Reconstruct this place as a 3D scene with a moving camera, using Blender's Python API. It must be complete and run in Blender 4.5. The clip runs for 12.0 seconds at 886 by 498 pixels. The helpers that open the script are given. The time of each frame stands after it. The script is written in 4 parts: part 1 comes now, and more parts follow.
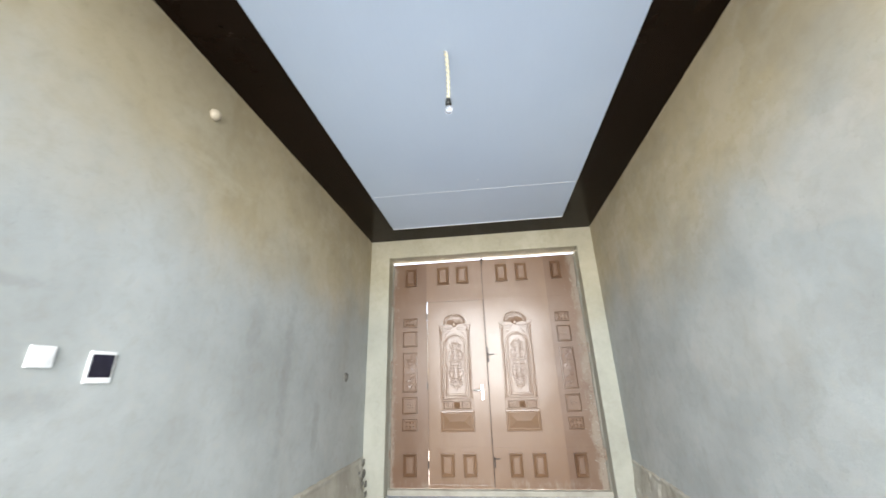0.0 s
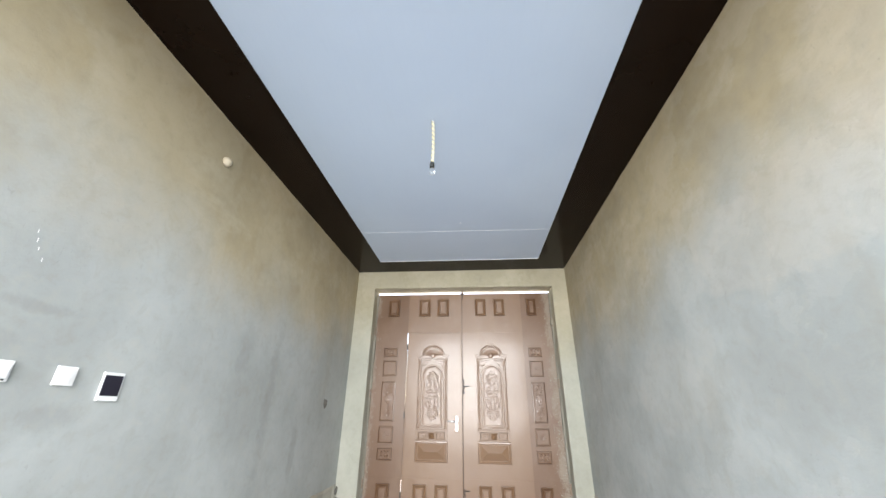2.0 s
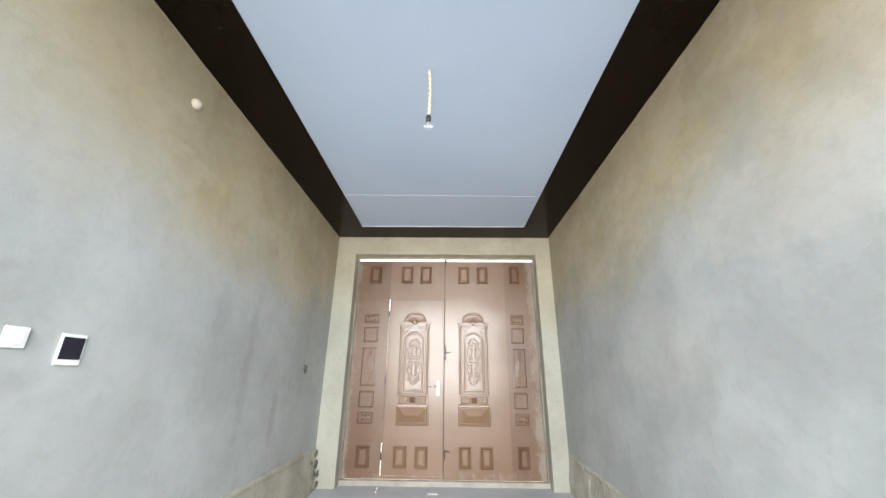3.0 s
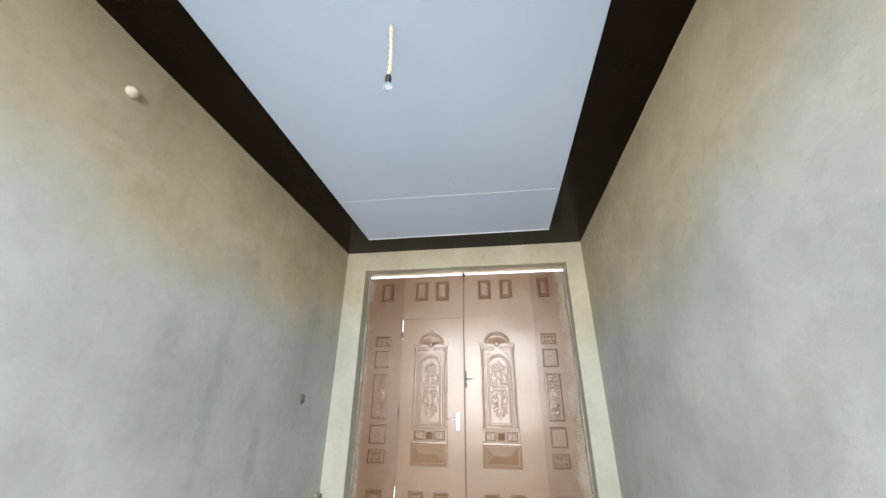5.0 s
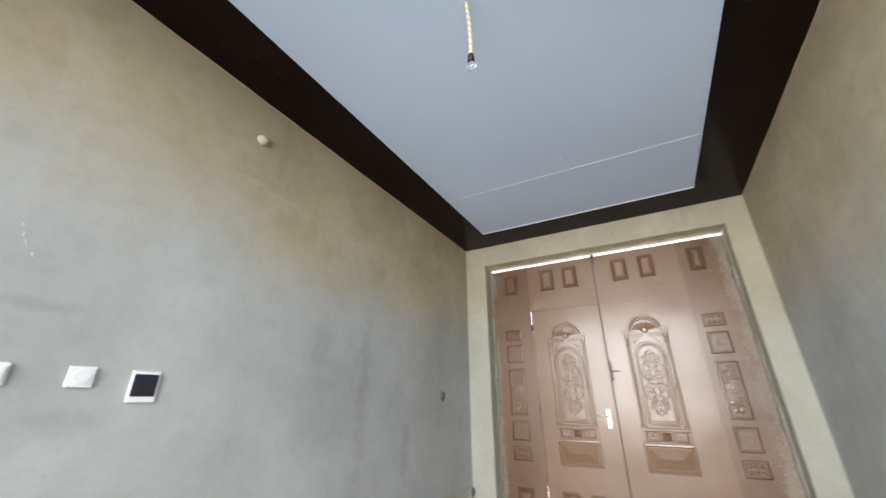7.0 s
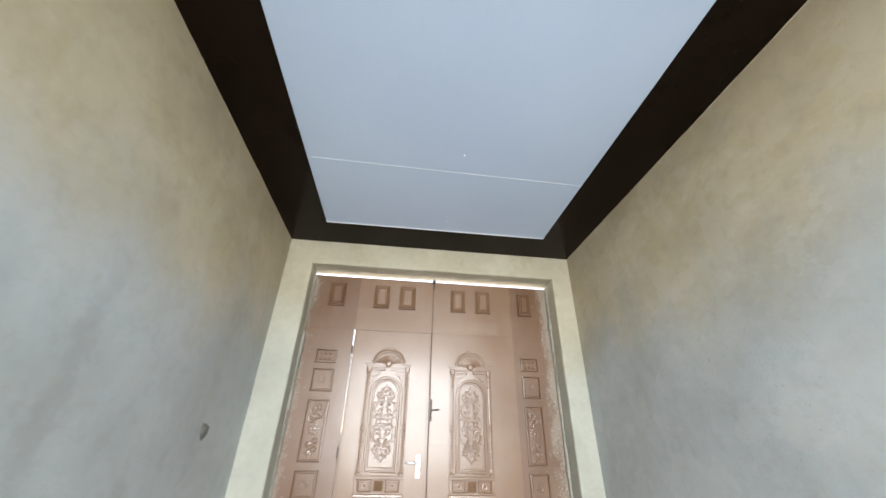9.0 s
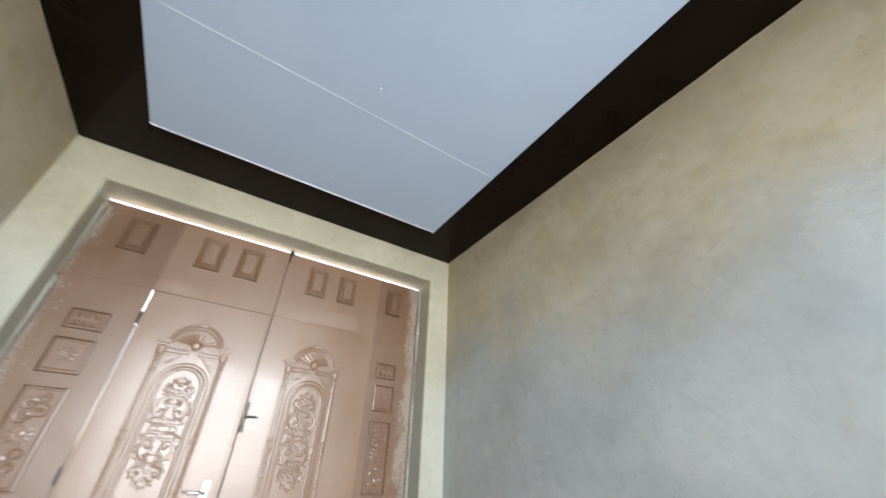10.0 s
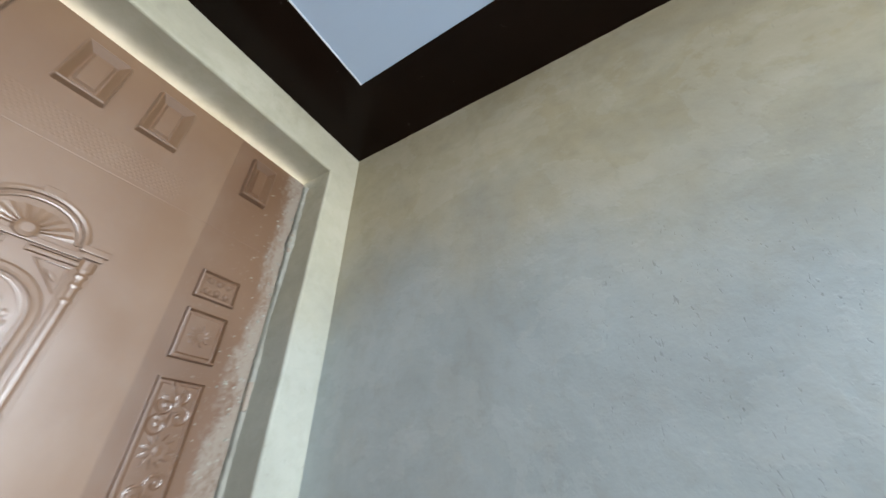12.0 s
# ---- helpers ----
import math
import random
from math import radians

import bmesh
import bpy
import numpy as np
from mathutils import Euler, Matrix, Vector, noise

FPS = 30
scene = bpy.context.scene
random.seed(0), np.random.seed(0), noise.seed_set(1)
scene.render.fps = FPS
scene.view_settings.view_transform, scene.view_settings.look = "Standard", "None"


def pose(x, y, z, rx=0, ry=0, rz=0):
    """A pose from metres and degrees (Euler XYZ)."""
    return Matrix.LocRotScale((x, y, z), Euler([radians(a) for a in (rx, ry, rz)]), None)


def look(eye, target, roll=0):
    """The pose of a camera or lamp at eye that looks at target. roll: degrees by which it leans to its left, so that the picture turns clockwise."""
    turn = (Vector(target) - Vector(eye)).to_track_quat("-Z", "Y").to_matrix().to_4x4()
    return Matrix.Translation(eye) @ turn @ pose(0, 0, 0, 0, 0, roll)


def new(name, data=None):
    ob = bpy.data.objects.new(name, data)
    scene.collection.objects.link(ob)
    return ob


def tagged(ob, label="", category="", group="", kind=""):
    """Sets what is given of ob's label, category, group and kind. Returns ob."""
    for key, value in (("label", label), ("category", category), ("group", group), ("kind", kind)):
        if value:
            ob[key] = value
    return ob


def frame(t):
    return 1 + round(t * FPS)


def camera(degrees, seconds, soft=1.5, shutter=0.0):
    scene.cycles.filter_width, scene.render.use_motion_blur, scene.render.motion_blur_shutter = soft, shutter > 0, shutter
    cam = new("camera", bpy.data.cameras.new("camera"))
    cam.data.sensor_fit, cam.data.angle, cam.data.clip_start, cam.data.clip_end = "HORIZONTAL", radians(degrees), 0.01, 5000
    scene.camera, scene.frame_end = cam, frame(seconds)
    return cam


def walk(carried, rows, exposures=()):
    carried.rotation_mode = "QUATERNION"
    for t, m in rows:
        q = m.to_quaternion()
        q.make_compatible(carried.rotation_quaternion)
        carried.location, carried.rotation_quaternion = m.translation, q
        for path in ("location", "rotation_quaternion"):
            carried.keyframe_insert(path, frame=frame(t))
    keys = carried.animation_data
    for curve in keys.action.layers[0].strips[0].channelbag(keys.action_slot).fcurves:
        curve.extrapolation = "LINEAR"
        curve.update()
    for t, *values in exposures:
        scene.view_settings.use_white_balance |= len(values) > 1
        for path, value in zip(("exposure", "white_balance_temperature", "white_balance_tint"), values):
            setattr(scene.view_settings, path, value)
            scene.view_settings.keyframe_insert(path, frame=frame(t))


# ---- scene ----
cam = camera(102.1, 12.0, shutter=0.35)
PATH = [
    (0, (0.292, 0.092, 1.377), (0.057, 1.957, 2.062), -1.6),
    (0.5, (0.233, -0.093, 1.373), (-0.162, 1.762, 2.008), 2.5),
    (1, (0.437, -0.245, 1.38), (0.203, 1.639, 2.01), 2.5),
    (1.4, (0.518, -0.272, 1.338), (0.453, 1.652, 1.883), -0.3),
    (1.5, (0.514, -0.278, 1.344), (0.451, 1.638, 1.913), -0.5),
    (2, (0.412, -0.247, 1.383), (0.244, 1.57, 2.2), 0.7),
    (2.5, (0.3, -0.185, 1.401), (0.268, 1.643, 2.212), -0.7),
    (3, (0.269, -0.11, 1.375), (0.235, 1.776, 2.041), 0.6),
    (3.5, (0.395, -0.03, 1.371), (0.267, 1.814, 2.135), -0.3),
    (3.7, (0.454, 0.014, 1.373), (0.243, 1.85, 2.139), 0.8),
    (5.3, (0.723, 0.613, 1.383), (0.406, 2.408, 2.206), 0.2),
    (5.5, (0.784, 0.64, 1.437), (0.125, 2.33, 2.281), 0.2),
    (6, (0.839, 0.675, 1.462), (-0.55, 1.834, 2.315), 2.0),
    (6.2, (0.826, 0.693, 1.463), (-0.676, 1.716, 2.297), 1.1),
    (6.5, (0.762, 0.714, 1.442), (-0.638, 1.907, 2.227), 0.4),
    (7, (0.647, 0.681, 1.42), (-0.254, 2.293, 2.186), -0.1),
    (7.2, (0.568, 0.671, 1.353), (-0.239, 2.331, 2.123), 1.3),
    (8.8, (-0.128, 1.27, 1.417), (-0.01, 3.027, 2.365), 1.9),
    (9, (-0.127, 1.427, 1.375), (0.064, 3.169, 2.339), 1.3),
    (9.5, (-0.066, 1.788, 1.392), (0.393, 3.448, 2.408), 1.9),
    (10, (-0.091, 2.16, 1.37), (0.789, 3.603, 2.439), 2.1),
    (10.5, (0.06, 2.535, 1.331), (1.191, 3.849, 2.327), -2.1),
    (10.8, (0.192, 2.693, 1.398), (1.197, 4.083, 2.426), -2.1),
    (11, (0.214, 2.918, 1.373), (1.266, 4.305, 2.359), -1.0),
    (11.5, (0.322, 3.326, 1.382), (1.625, 4.527, 2.309), -0.5),
    (12, (0.529, 3.655, 1.386), (1.959, 4.516, 2.488), -0.1),
]
walk(cam, [(t, look(eye, target, roll)) for t, eye, target, roll in PATH],
     exposures=[(0.0, 2.0, 7200, 15), (1.0, 1.90, 7180, 14), (2.5, 1.90, 7200, 16), (3.5, 1.97, 7180, 15), (5.5, 1.95, 7300, 15), (6.0, 1.80, 7080, 15), (6.2, 1.31, 7150, 16), (6.5, 0.98, 7400, 16), (7.0, 1.62, 7300, 17), (9.0, 2.05, 7000, 14), (9.5, 2.07, 7100, 15), (10.0, 2.01, 6850, 14), (10.5, 1.71, 6950, 12), (11.0, 1.93, 6850, 12), (11.5, 1.73, 6950, 12), (12.0, 2.10, 6350, 11)])

# ---- light ----
SUN_UP = 53
world = bpy.data.worlds.new("sky")
scene.world = world
world.use_nodes = True
sky = world.node_tree.nodes.new("ShaderNodeTexSky")
sky.sky_type = "NISHITA"
sky.sun_disc = False
sky.sun_elevation = radians(SUN_UP)
sky.sun_rotation = radians(0)
world.node_tree.links.new(sky.outputs[0], world.node_tree.nodes["Background"].inputs[0])
world.node_tree.nodes["Background"].inputs[1].default_value = 0.15
sun = new("sun", bpy.data.lights.new("sun", "SUN"))
sun.data.energy, sun.data.angle, sun.data.color = 5.0, radians(0.5), (1.0, 0.94, 0.86)
SUN_DIR = Vector((0.02, -math.cos(radians(SUN_UP)), -math.sin(radians(SUN_UP))))
sun.matrix_world = Matrix.Translation((0, 12, 12)) @ SUN_DIR.to_track_quat("-Z", "Y").to_matrix().to_4x4()

# skylight that enters at the passage's open end
daylight = new("daylight", bpy.data.lights.new("daylight", "AREA"))
daylight.data.shape, daylight.data.size, daylight.data.size_y = "RECTANGLE", 3.2, 2.6
daylight.data.energy, daylight.data.color = 50.0, (0.85, 0.935, 1.0)
daylight.matrix_world = look((0.18, -1.0, 2.05), (0.18, 0.0, 1.72))
daylight.data.spread = radians(106)

# ---- plan ----
XL, XR = -1.473, 1.832          # faces of the side walls
Y0, Y1 = -1.0, 5.18            # open end, inner face of the gate wall
ZC = 3.437                     # ceiling
GY = 5.40                      # face of the gate
DOOR = (-0.70, 0.155, 0.42, 2.415)   # house door: y0, y1, z0, z1


# ---- materials ----
def mat(name, build):
    m = bpy.data.materials.new(name)
    m.use_nodes = True
    nt = m.node_tree
    bsdf = nt.nodes["Principled BSDF"]
    build(Nodes(nt), bsdf)
    return m


class Nodes:
    """Short ways to make nodes."""

    def __init__(self, nt):
        self.nt = nt
        self.geo = nt.nodes.new("ShaderNodeNewGeometry")
        self.pos = self.geo.outputs["Position"]

    def put(self, socket, value):
        if isinstance(value, bpy.types.NodeSocket):
            self.nt.links.new(value, socket)
        elif isinstance(value, tuple) and len(value) == 3 and socket.type == "RGBA":
            socket.default_value = (*value, 1)
        else:
            socket.default_value = value

    def noise(self, scale, detail=4, rough=0.55, vec=None, distort=0.0):
        n = self.nt.nodes.new("ShaderNodeTexNoise")
        self.put(n.inputs["Vector"], vec or self.pos)
        for key, value in (("Scale", scale), ("Detail", detail), ("Roughness", rough), ("Distortion", distort)):
            n.inputs[key].default_value = value
        return n.outputs[0]

    def stretch(self, x, y, z):
        n = self.nt.nodes.new("ShaderNodeMapping")
        self.put(n.inputs["Vector"], self.pos)
        n.inputs["Scale"].default_value = (x, y, z)
        return n.outputs[0]

    def span(self, value, a, b, c=0.0, d=1.0):
        n = self.nt.nodes.new("ShaderNodeMapRange")
        n.interpolation_type = "SMOOTHSTEP"
        self.put(n.inputs[0], value)
        for i, v in enumerate((a, b, c, d)):
            n.inputs[i + 1].default_value = v
        return n.outputs[0]

    def math(self, op, a, b=0.0):
        n = self.nt.nodes.new("ShaderNodeMath")
        n.operation = op
        self.put(n.inputs[0], a)
        self.put(n.inputs[1], b)
        return n.outputs[0]

    def mix(self, fac, a, b):
        n = self.nt.nodes.new("ShaderNodeMix")
        n.data_type = "RGBA"
        self.put(n.inputs[0], fac)
        self.put(n.inputs[6], a)
        self.put(n.inputs[7], b)
        return n.outputs[2]

    def bump(self, height, strength=0.3, distance=0.01, normal=None):
        n = self.nt.nodes.new("ShaderNodeBump")
        n.inputs["Strength"].default_value = strength
        n.inputs["Distance"].default_value = distance
        self.put(n.inputs["Height"], height)
        if normal:
            self.put(n.inputs["Normal"], normal)
        return n.outputs[0]

    def axis(self, i):
        n = self.nt.nodes.new("ShaderNodeSeparateXYZ")
        self.put(n.inputs[0], self.pos)
        return n.outputs[i]


def plaster(dark, light, patch, relief=0.16, low_cool=None, stains=(), pale=(), knocks=0.45, rough_at=None):
    def build(k, b):
        cloud = k.noise(1.1, 6, 0.6, distort=0.15)
        trowel = k.noise(2.6, 6, 0.6, vec=k.stretch(1, 0.8, 1.25), distort=0.2)
        runs = k.noise(2.2, 5, 0.6, vec=k.stretch(1, 1, 0.22), distort=0.2)
        fine = k.noise(60, 3, 0.6)
        grain = k.noise(320, 2, 0.5)
        col = k.mix(k.span(cloud, 0.28, 0.72), dark, light)
        col = k.mix(k.math("MULTIPLY", k.span(trowel, 0.50, 0.68), 0.42), col, patch)
        # overlapping passes of the trowel leave soft-edged laps
        lap = k.noise(0.75, 8, 0.58, vec=k.stretch(1, 1, 0.55), distort=0.3)
        col = k.mix(k.math("MULTIPLY", k.span(lap, 0.485, 0.515), 0.24), col, patch)
        smear = k.noise(3.0, 5, 0.65, vec=k.stretch(1, 0.45, 1.3), distort=0.6)
        col = k.mix(k.math("MULTIPLY", k.span(smear, 0.56, 0.74), 0.22), col, tuple(c * 0.72 for c in dark))
        if low_cool:
            # greyer, cooler low walls: bluish skylight put into the colour, ragged upper limit
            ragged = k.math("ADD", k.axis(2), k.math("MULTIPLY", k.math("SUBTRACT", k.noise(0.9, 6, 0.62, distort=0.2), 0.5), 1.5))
            grey = k.mix(k.span(cloud, 0.28, 0.72), low_cool[0], low_cool[1])
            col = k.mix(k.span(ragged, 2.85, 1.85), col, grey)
        col = k.mix(k.math("MULTIPLY", k.span(runs, 0.54, 0.72), 0.20), col, tuple(c * 0.72 for c in dark))
        col = k.mix(k.math("MULTIPLY", k.span(fine, 0.6, 0.8), 0.12), col, (0.16, 0.14, 0.11))
        # single damp stains: y, z, half width, half height, strength
        for y0, z0, half_y, half_z, strength in stains:
            u = k.math("DIVIDE", k.math("SUBTRACT", k.axis(1), y0), half_y)
            v = k.math("DIVIDE", k.math("SUBTRACT", k.axis(2), z0), half_z)
            d = k.math("ADD", k.math("SQRT", k.math("ADD", k.math("MULTIPLY", u, u), k.math("MULTIPLY", v, v))), k.math("MULTIPLY", k.math("SUBTRACT", k.noise(6.5, 6, 0.65), 0.5), 2.6))
            col = k.mix(k.math("MULTIPLY", k.span(d, 1.15, 0.35), strength), col, (0.15, 0.14, 0.115))
        # paler skims with a ragged edge: y, z, half width, half height, strength
        for y0, z0, half_y, half_z, strength in pale:
            u = k.math("DIVIDE", k.math("SUBTRACT", k.axis(1), y0), half_y)
            v = k.math("DIVIDE", k.math("SUBTRACT", k.axis(2), z0), half_z)
            d = k.math("ADD", k.math("SQRT", k.math("ADD", k.math("MULTIPLY", u, u), k.math("MULTIPLY", v, v))), k.math("MULTIPLY", k.math("SUBTRACT", k.noise(2.2, 7, 0.6, distort=0.4), 0.5), 1.3))
            col = k.mix(k.math("MULTIPLY", k.span(d, 1.08, 0.86), strength), col, (0.60, 0.54, 0.45))
        # knocked pits, gouges and short scratches, in patches
        area = k.span(k.noise(1.3, 4, 0.6), 0.50, 0.60)
        if rough_at:
            u = k.math("DIVIDE", k.math("SUBTRACT", k.axis(1), rough_at[0]), rough_at[2])
            v = k.math("DIVIDE", k.math("SUBTRACT", k.axis(2), rough_at[1]), rough_at[3])
            d = k.math("ADD", k.math("SQRT", k.math("ADD", k.math("MULTIPLY", u, u), k.math("MULTIPLY", v, v))), k.math("MULTIPLY", k.math("SUBTRACT", k.noise(3.0, 5, 0.6), 0.5), 1.6))
            area = k.math("MAXIMUM", k.math("MULTIPLY", area, 0.6), k.span(d, 1.1, 0.6))
        pits = k.span(k.noise(30, 3, 0.5, vec=k.stretch(1, 1.5, 0.8)), 0.71, 0.75)
        nicks = k.span(k.noise(85, 2, 0.5, vec=k.stretch(1, 1.0, 0.45), distort=0.8), 0.68, 0.72)
        scratch = k.span(k.noise(46, 2, 0.5, vec=k.stretch(1, 0.9, 0.3), distort=1.4), 0.71, 0.735)
        pits = k.math("MULTIPLY", k.math("MAXIMUM", k.math("MAXIMUM", pits, nicks), scratch), area)
        mottle = k.noise(11, 6, 0.62, distort=0.5)
        col = k.mix(k.math("MULTIPLY", k.span(mottle, 0.46, 0.72), 0.18), col, tuple(c * 0.70 for c in dark))
        col = k.mix(k.math("MULTIPLY", k.span(mottle, 0.50, 0.30), 0.12), col, patch)
        col = k.mix(k.math("MULTIPLY", pits, 0.5 * knocks), col, (0.12, 0.11, 0.095))
        # thin skims left by the trowel, each with one crisp edge
        skim = k.noise(2.3, 8, 0.62, vec=k.stretch(1, 0.9, 1.0), distort=0.15)
        step = k.span(skim, 0.53, 0.555)
        col = k.mix(k.math("MULTIPLY", k.span(skim, 0.50, 0.38), 0.20 * knocks), col, (0.27, 0.26, 0.235))
        col = k.mix(k.math("MULTIPLY", step, 0.13 * knocks), col, (0.62, 0.60, 0.55))
        blotch = k.noise(6.5, 6, 0.6, distort=0.2)
        col = k.mix(k.math("MULTIPLY", k.span(blotch, 0.56, 0.70), 0.18 * knocks), col, (0.25, 0.24, 0.21))
        k.put(b.inputs["Base Color"], col)
        k.put(b.inputs["Roughness"], k.span(trowel, 0.3, 0.7, 0.78, 0.6))
        b.inputs["Specular IOR Level"].default_value = 0.35
        n1 = k.bump(k.math("ADD", trowel, k.math("ADD", k.math("MULTIPLY", k.span(lap, 0.485, 0.515), 0.10), k.math("ADD", k.math("MULTIPLY", step, 0.12 * knocks), k.math("MULTIPLY", mottle, 0.10 + 0.18 * knocks)))), 0.20 + 0.06 * knocks, 0.02)
        n2 = k.bump(k.math("SUBTRACT", k.math("ADD", fine, k.math("MULTIPLY", grain, 0.4)), k.math("MULTIPLY", pits, 3.5)), relief, 0.004, n1)
        k.put(b.inputs["Normal"], n2)
    return build


def rough_cement(k, b):
    big = k.noise(3, 6, 0.65)
    fine = k.noise(38, 5, 0.7)
    col = k.mix(k.span(big, 0.3, 0.7), (0.31, 0.29, 0.235), (0.44, 0.42, 0.355))
    col = k.mix(k.math("MULTIPLY", k.span(fine, 0.58, 0.78), 0.22), col, (0.20, 0.185, 0.16))
    k.put(b.inputs["Base Color"], col)
    b.inputs["Roughness"].default_value = 0.9
    k.put(b.inputs["Normal"], k.bump(fine, 0.25, 0.004))


def floor_cement(k, b):
    big = k.noise(1.3, 5, 0.6, distort=0.8)
    fine = k.noise(45, 4, 0.65)
    col = k.mix(k.span(big, 0.3, 0.7), (0.405, 0.430, 0.460), (0.505, 0.532, 0.560))
    col = k.mix(k.math("MULTIPLY", k.span(fine, 0.55, 0.8), 0.35), col, (0.22, 0.21, 0.20))
    # old mud stain inside the wicket
    away = k.math("ADD", k.math("ABSOLUTE", k.math("ADD", k.axis(0), 0.40)), k.math("MULTIPLY", k.math("ABSOLUTE", k.math("SUBTRACT", k.axis(1), 4.35)), 0.30))
    away = k.math("ADD", away, k.math("MULTIPLY", k.math("SUBTRACT", k.noise(7, 4, 0.6), 0.5), 0.35))
    col = k.mix(k.math("MULTIPLY", k.span(away, 0.19, 0.10), 0.85), col, (0.27, 0.255, 0.23))
    k.put(b.inputs["Base Color"], col)
    k.put(b.inputs["Roughness"], k.span(big, 0.3, 0.7, 0.55, 0.8))
    k.put(b.inputs["Normal"], k.bump(fine, 0.3, 0.004))


def courtyard_ground(k, b):
    big = k.noise(0.5, 5, 0.6)
    fine = k.noise(30, 4, 0.65)
    col = k.mix(k.span(big, 0.3, 0.7), (0.37, 0.350, 0.320), (0.45, 0.430, 0.40))
    col = k.mix(k.math("MULTIPLY", k.span(fine, 0.5, 0.75), 0.4), col, (0.27, 0.225, 0.175))
    k.put(b.inputs["Base Color"], col)
    b.inputs["Roughness"].default_value = 0.9
    k.put(b.inputs["Normal"], k.bump(fine, 0.5, 0.01))


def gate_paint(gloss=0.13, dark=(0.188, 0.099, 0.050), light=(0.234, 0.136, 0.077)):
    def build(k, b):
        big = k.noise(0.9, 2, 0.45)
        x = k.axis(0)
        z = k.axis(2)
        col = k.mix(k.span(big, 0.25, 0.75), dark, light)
        dust = k.noise(2.4, 5, 0.65, vec=k.stretch(1, 1, 0.5))
        col = k.mix(k.math("MULTIPLY", k.span(dust, 0.46, 0.78), 0.20), col, (0.33, 0.24, 0.165))
        # dried cement splashed along the hinge edges and the foot
        edge = k.math("MAXIMUM", k.span(x, 1.34, 1.58), k.math("MULTIPLY", k.span(k.math("MULTIPLY", x, -1.0), 1.02, 1.18), 0.85))
        splash = k.noise(9, 8, 0.72, vec=k.stretch(1, 1, 0.45), distort=0.3)
        spatter = k.noise(42, 4, 0.7)
        cover = k.math("ADD", k.math("MULTIPLY", edge, 0.75), k.math("MULTIPLY", k.math("SUBTRACT", splash, 0.5), 1.5))
        cover = k.span(k.math("ADD", cover, k.math("MULTIPLY", k.math("SUBTRACT", spatter, 0.5), 0.8)), 0.36, 0.80)
        cover = k.math("MULTIPLY", cover, k.span(edge, 0.02, 0.25))
        specks = k.math("MULTIPLY", k.span(k.noise(70, 2, 0.5), 0.69, 0.72), k.span(x, 1.12, 1.40))
        foot = k.math("MULTIPLY", k.span(k.math("SUBTRACT", 0.20, z), 0.0, 0.10), k.span(splash, 0.48, 0.66))
        cover = k.math("MAXIMUM", k.math("MAXIMUM", cover, specks), k.math("MULTIPLY", foot, 0.7))
        cover = k.math("MULTIPLY", cover, 0.55)
        col = k.mix(cover, col, (0.36, 0.325, 0.265))
        k.put(b.inputs["Base Color"], col)
        k.put(b.inputs["Roughness"], k.math("ADD", k.span(dust, 0.3, 0.8, 0.36, 0.50), k.math("MULTIPLY", cover, 0.45)))
        k.put(b.inputs["Coat Weight"], k.span(cover, 0.0, 0.5, 0.58, 0.10))
        b.inputs["Coat IOR"].default_value = 1.5
        b.inputs["Specular IOR Level"].default_value = 0.6
        # hand-rubbed dust leaves the lacquer duller in soft patches
        k.put(b.inputs["Coat Roughness"], k.span(k.noise(1.7, 5, 0.6, distort=0.6), 0.35, 0.65, gloss, gloss + 0.10))
        n1 = k.bump(k.math("ADD", big, k.math("ADD", k.math("MULTIPLY", k.noise(2.6, 3, 0.5), 0.45), k.math("MULTIPLY", k.noise(8, 3, 0.5), 0.11))), 0.55, 0.03)
        n2 = k.bump(cover, 0.5, 0.006, n1)
        k.put(b.inputs["Normal"], n2)
    return build


def plain(color, rough=0.5, metal=0.0, vary=0.12, scale=9.0, relief=0.1):
    def build(k, b):
        a = k.noise(scale, 4, 0.6)
        dark = tuple(c * (1 - vary) for c in color)
        k.put(b.inputs["Base Color"], k.mix(k.span(a, 0.3, 0.7), dark, color))
        b.inputs["Metallic"].default_value = metal
        k.put(b.inputs["Roughness"], k.span(k.noise(scale * 3, 3), 0.3, 0.7, max(rough - 0.06, 0.02), rough + 0.06))
        k.put(b.inputs["Normal"], k.bump(k.noise(scale * 12, 3), relief, 0.002))
    return build


def border_film(k, b):
    a = k.noise(2.2, 4, 0.6)
    smear = k.span(k.noise(9, 5, 0.7, vec=k.stretch(1, 0.5, 1), distort=1.5), 0.64, 0.78)
    col = k.mix(k.span(a, 0.3, 0.7), (0.0075, 0.0034, 0.0019), (0.0105, 0.0050, 0.0029))
    k.put(b.inputs["Base Color"], k.mix(k.math("MULTIPLY", smear, 0.05), col, (0.25, 0.23, 0.2)))
    k.put(b.inputs["Roughness"], k.span(smear, 0, 1, 0.2, 0.4))
    b.inputs["Specular IOR Level"].default_value = 0.12
    k.put(b.inputs["Normal"], k.bump(a, 0.12, 0.02))


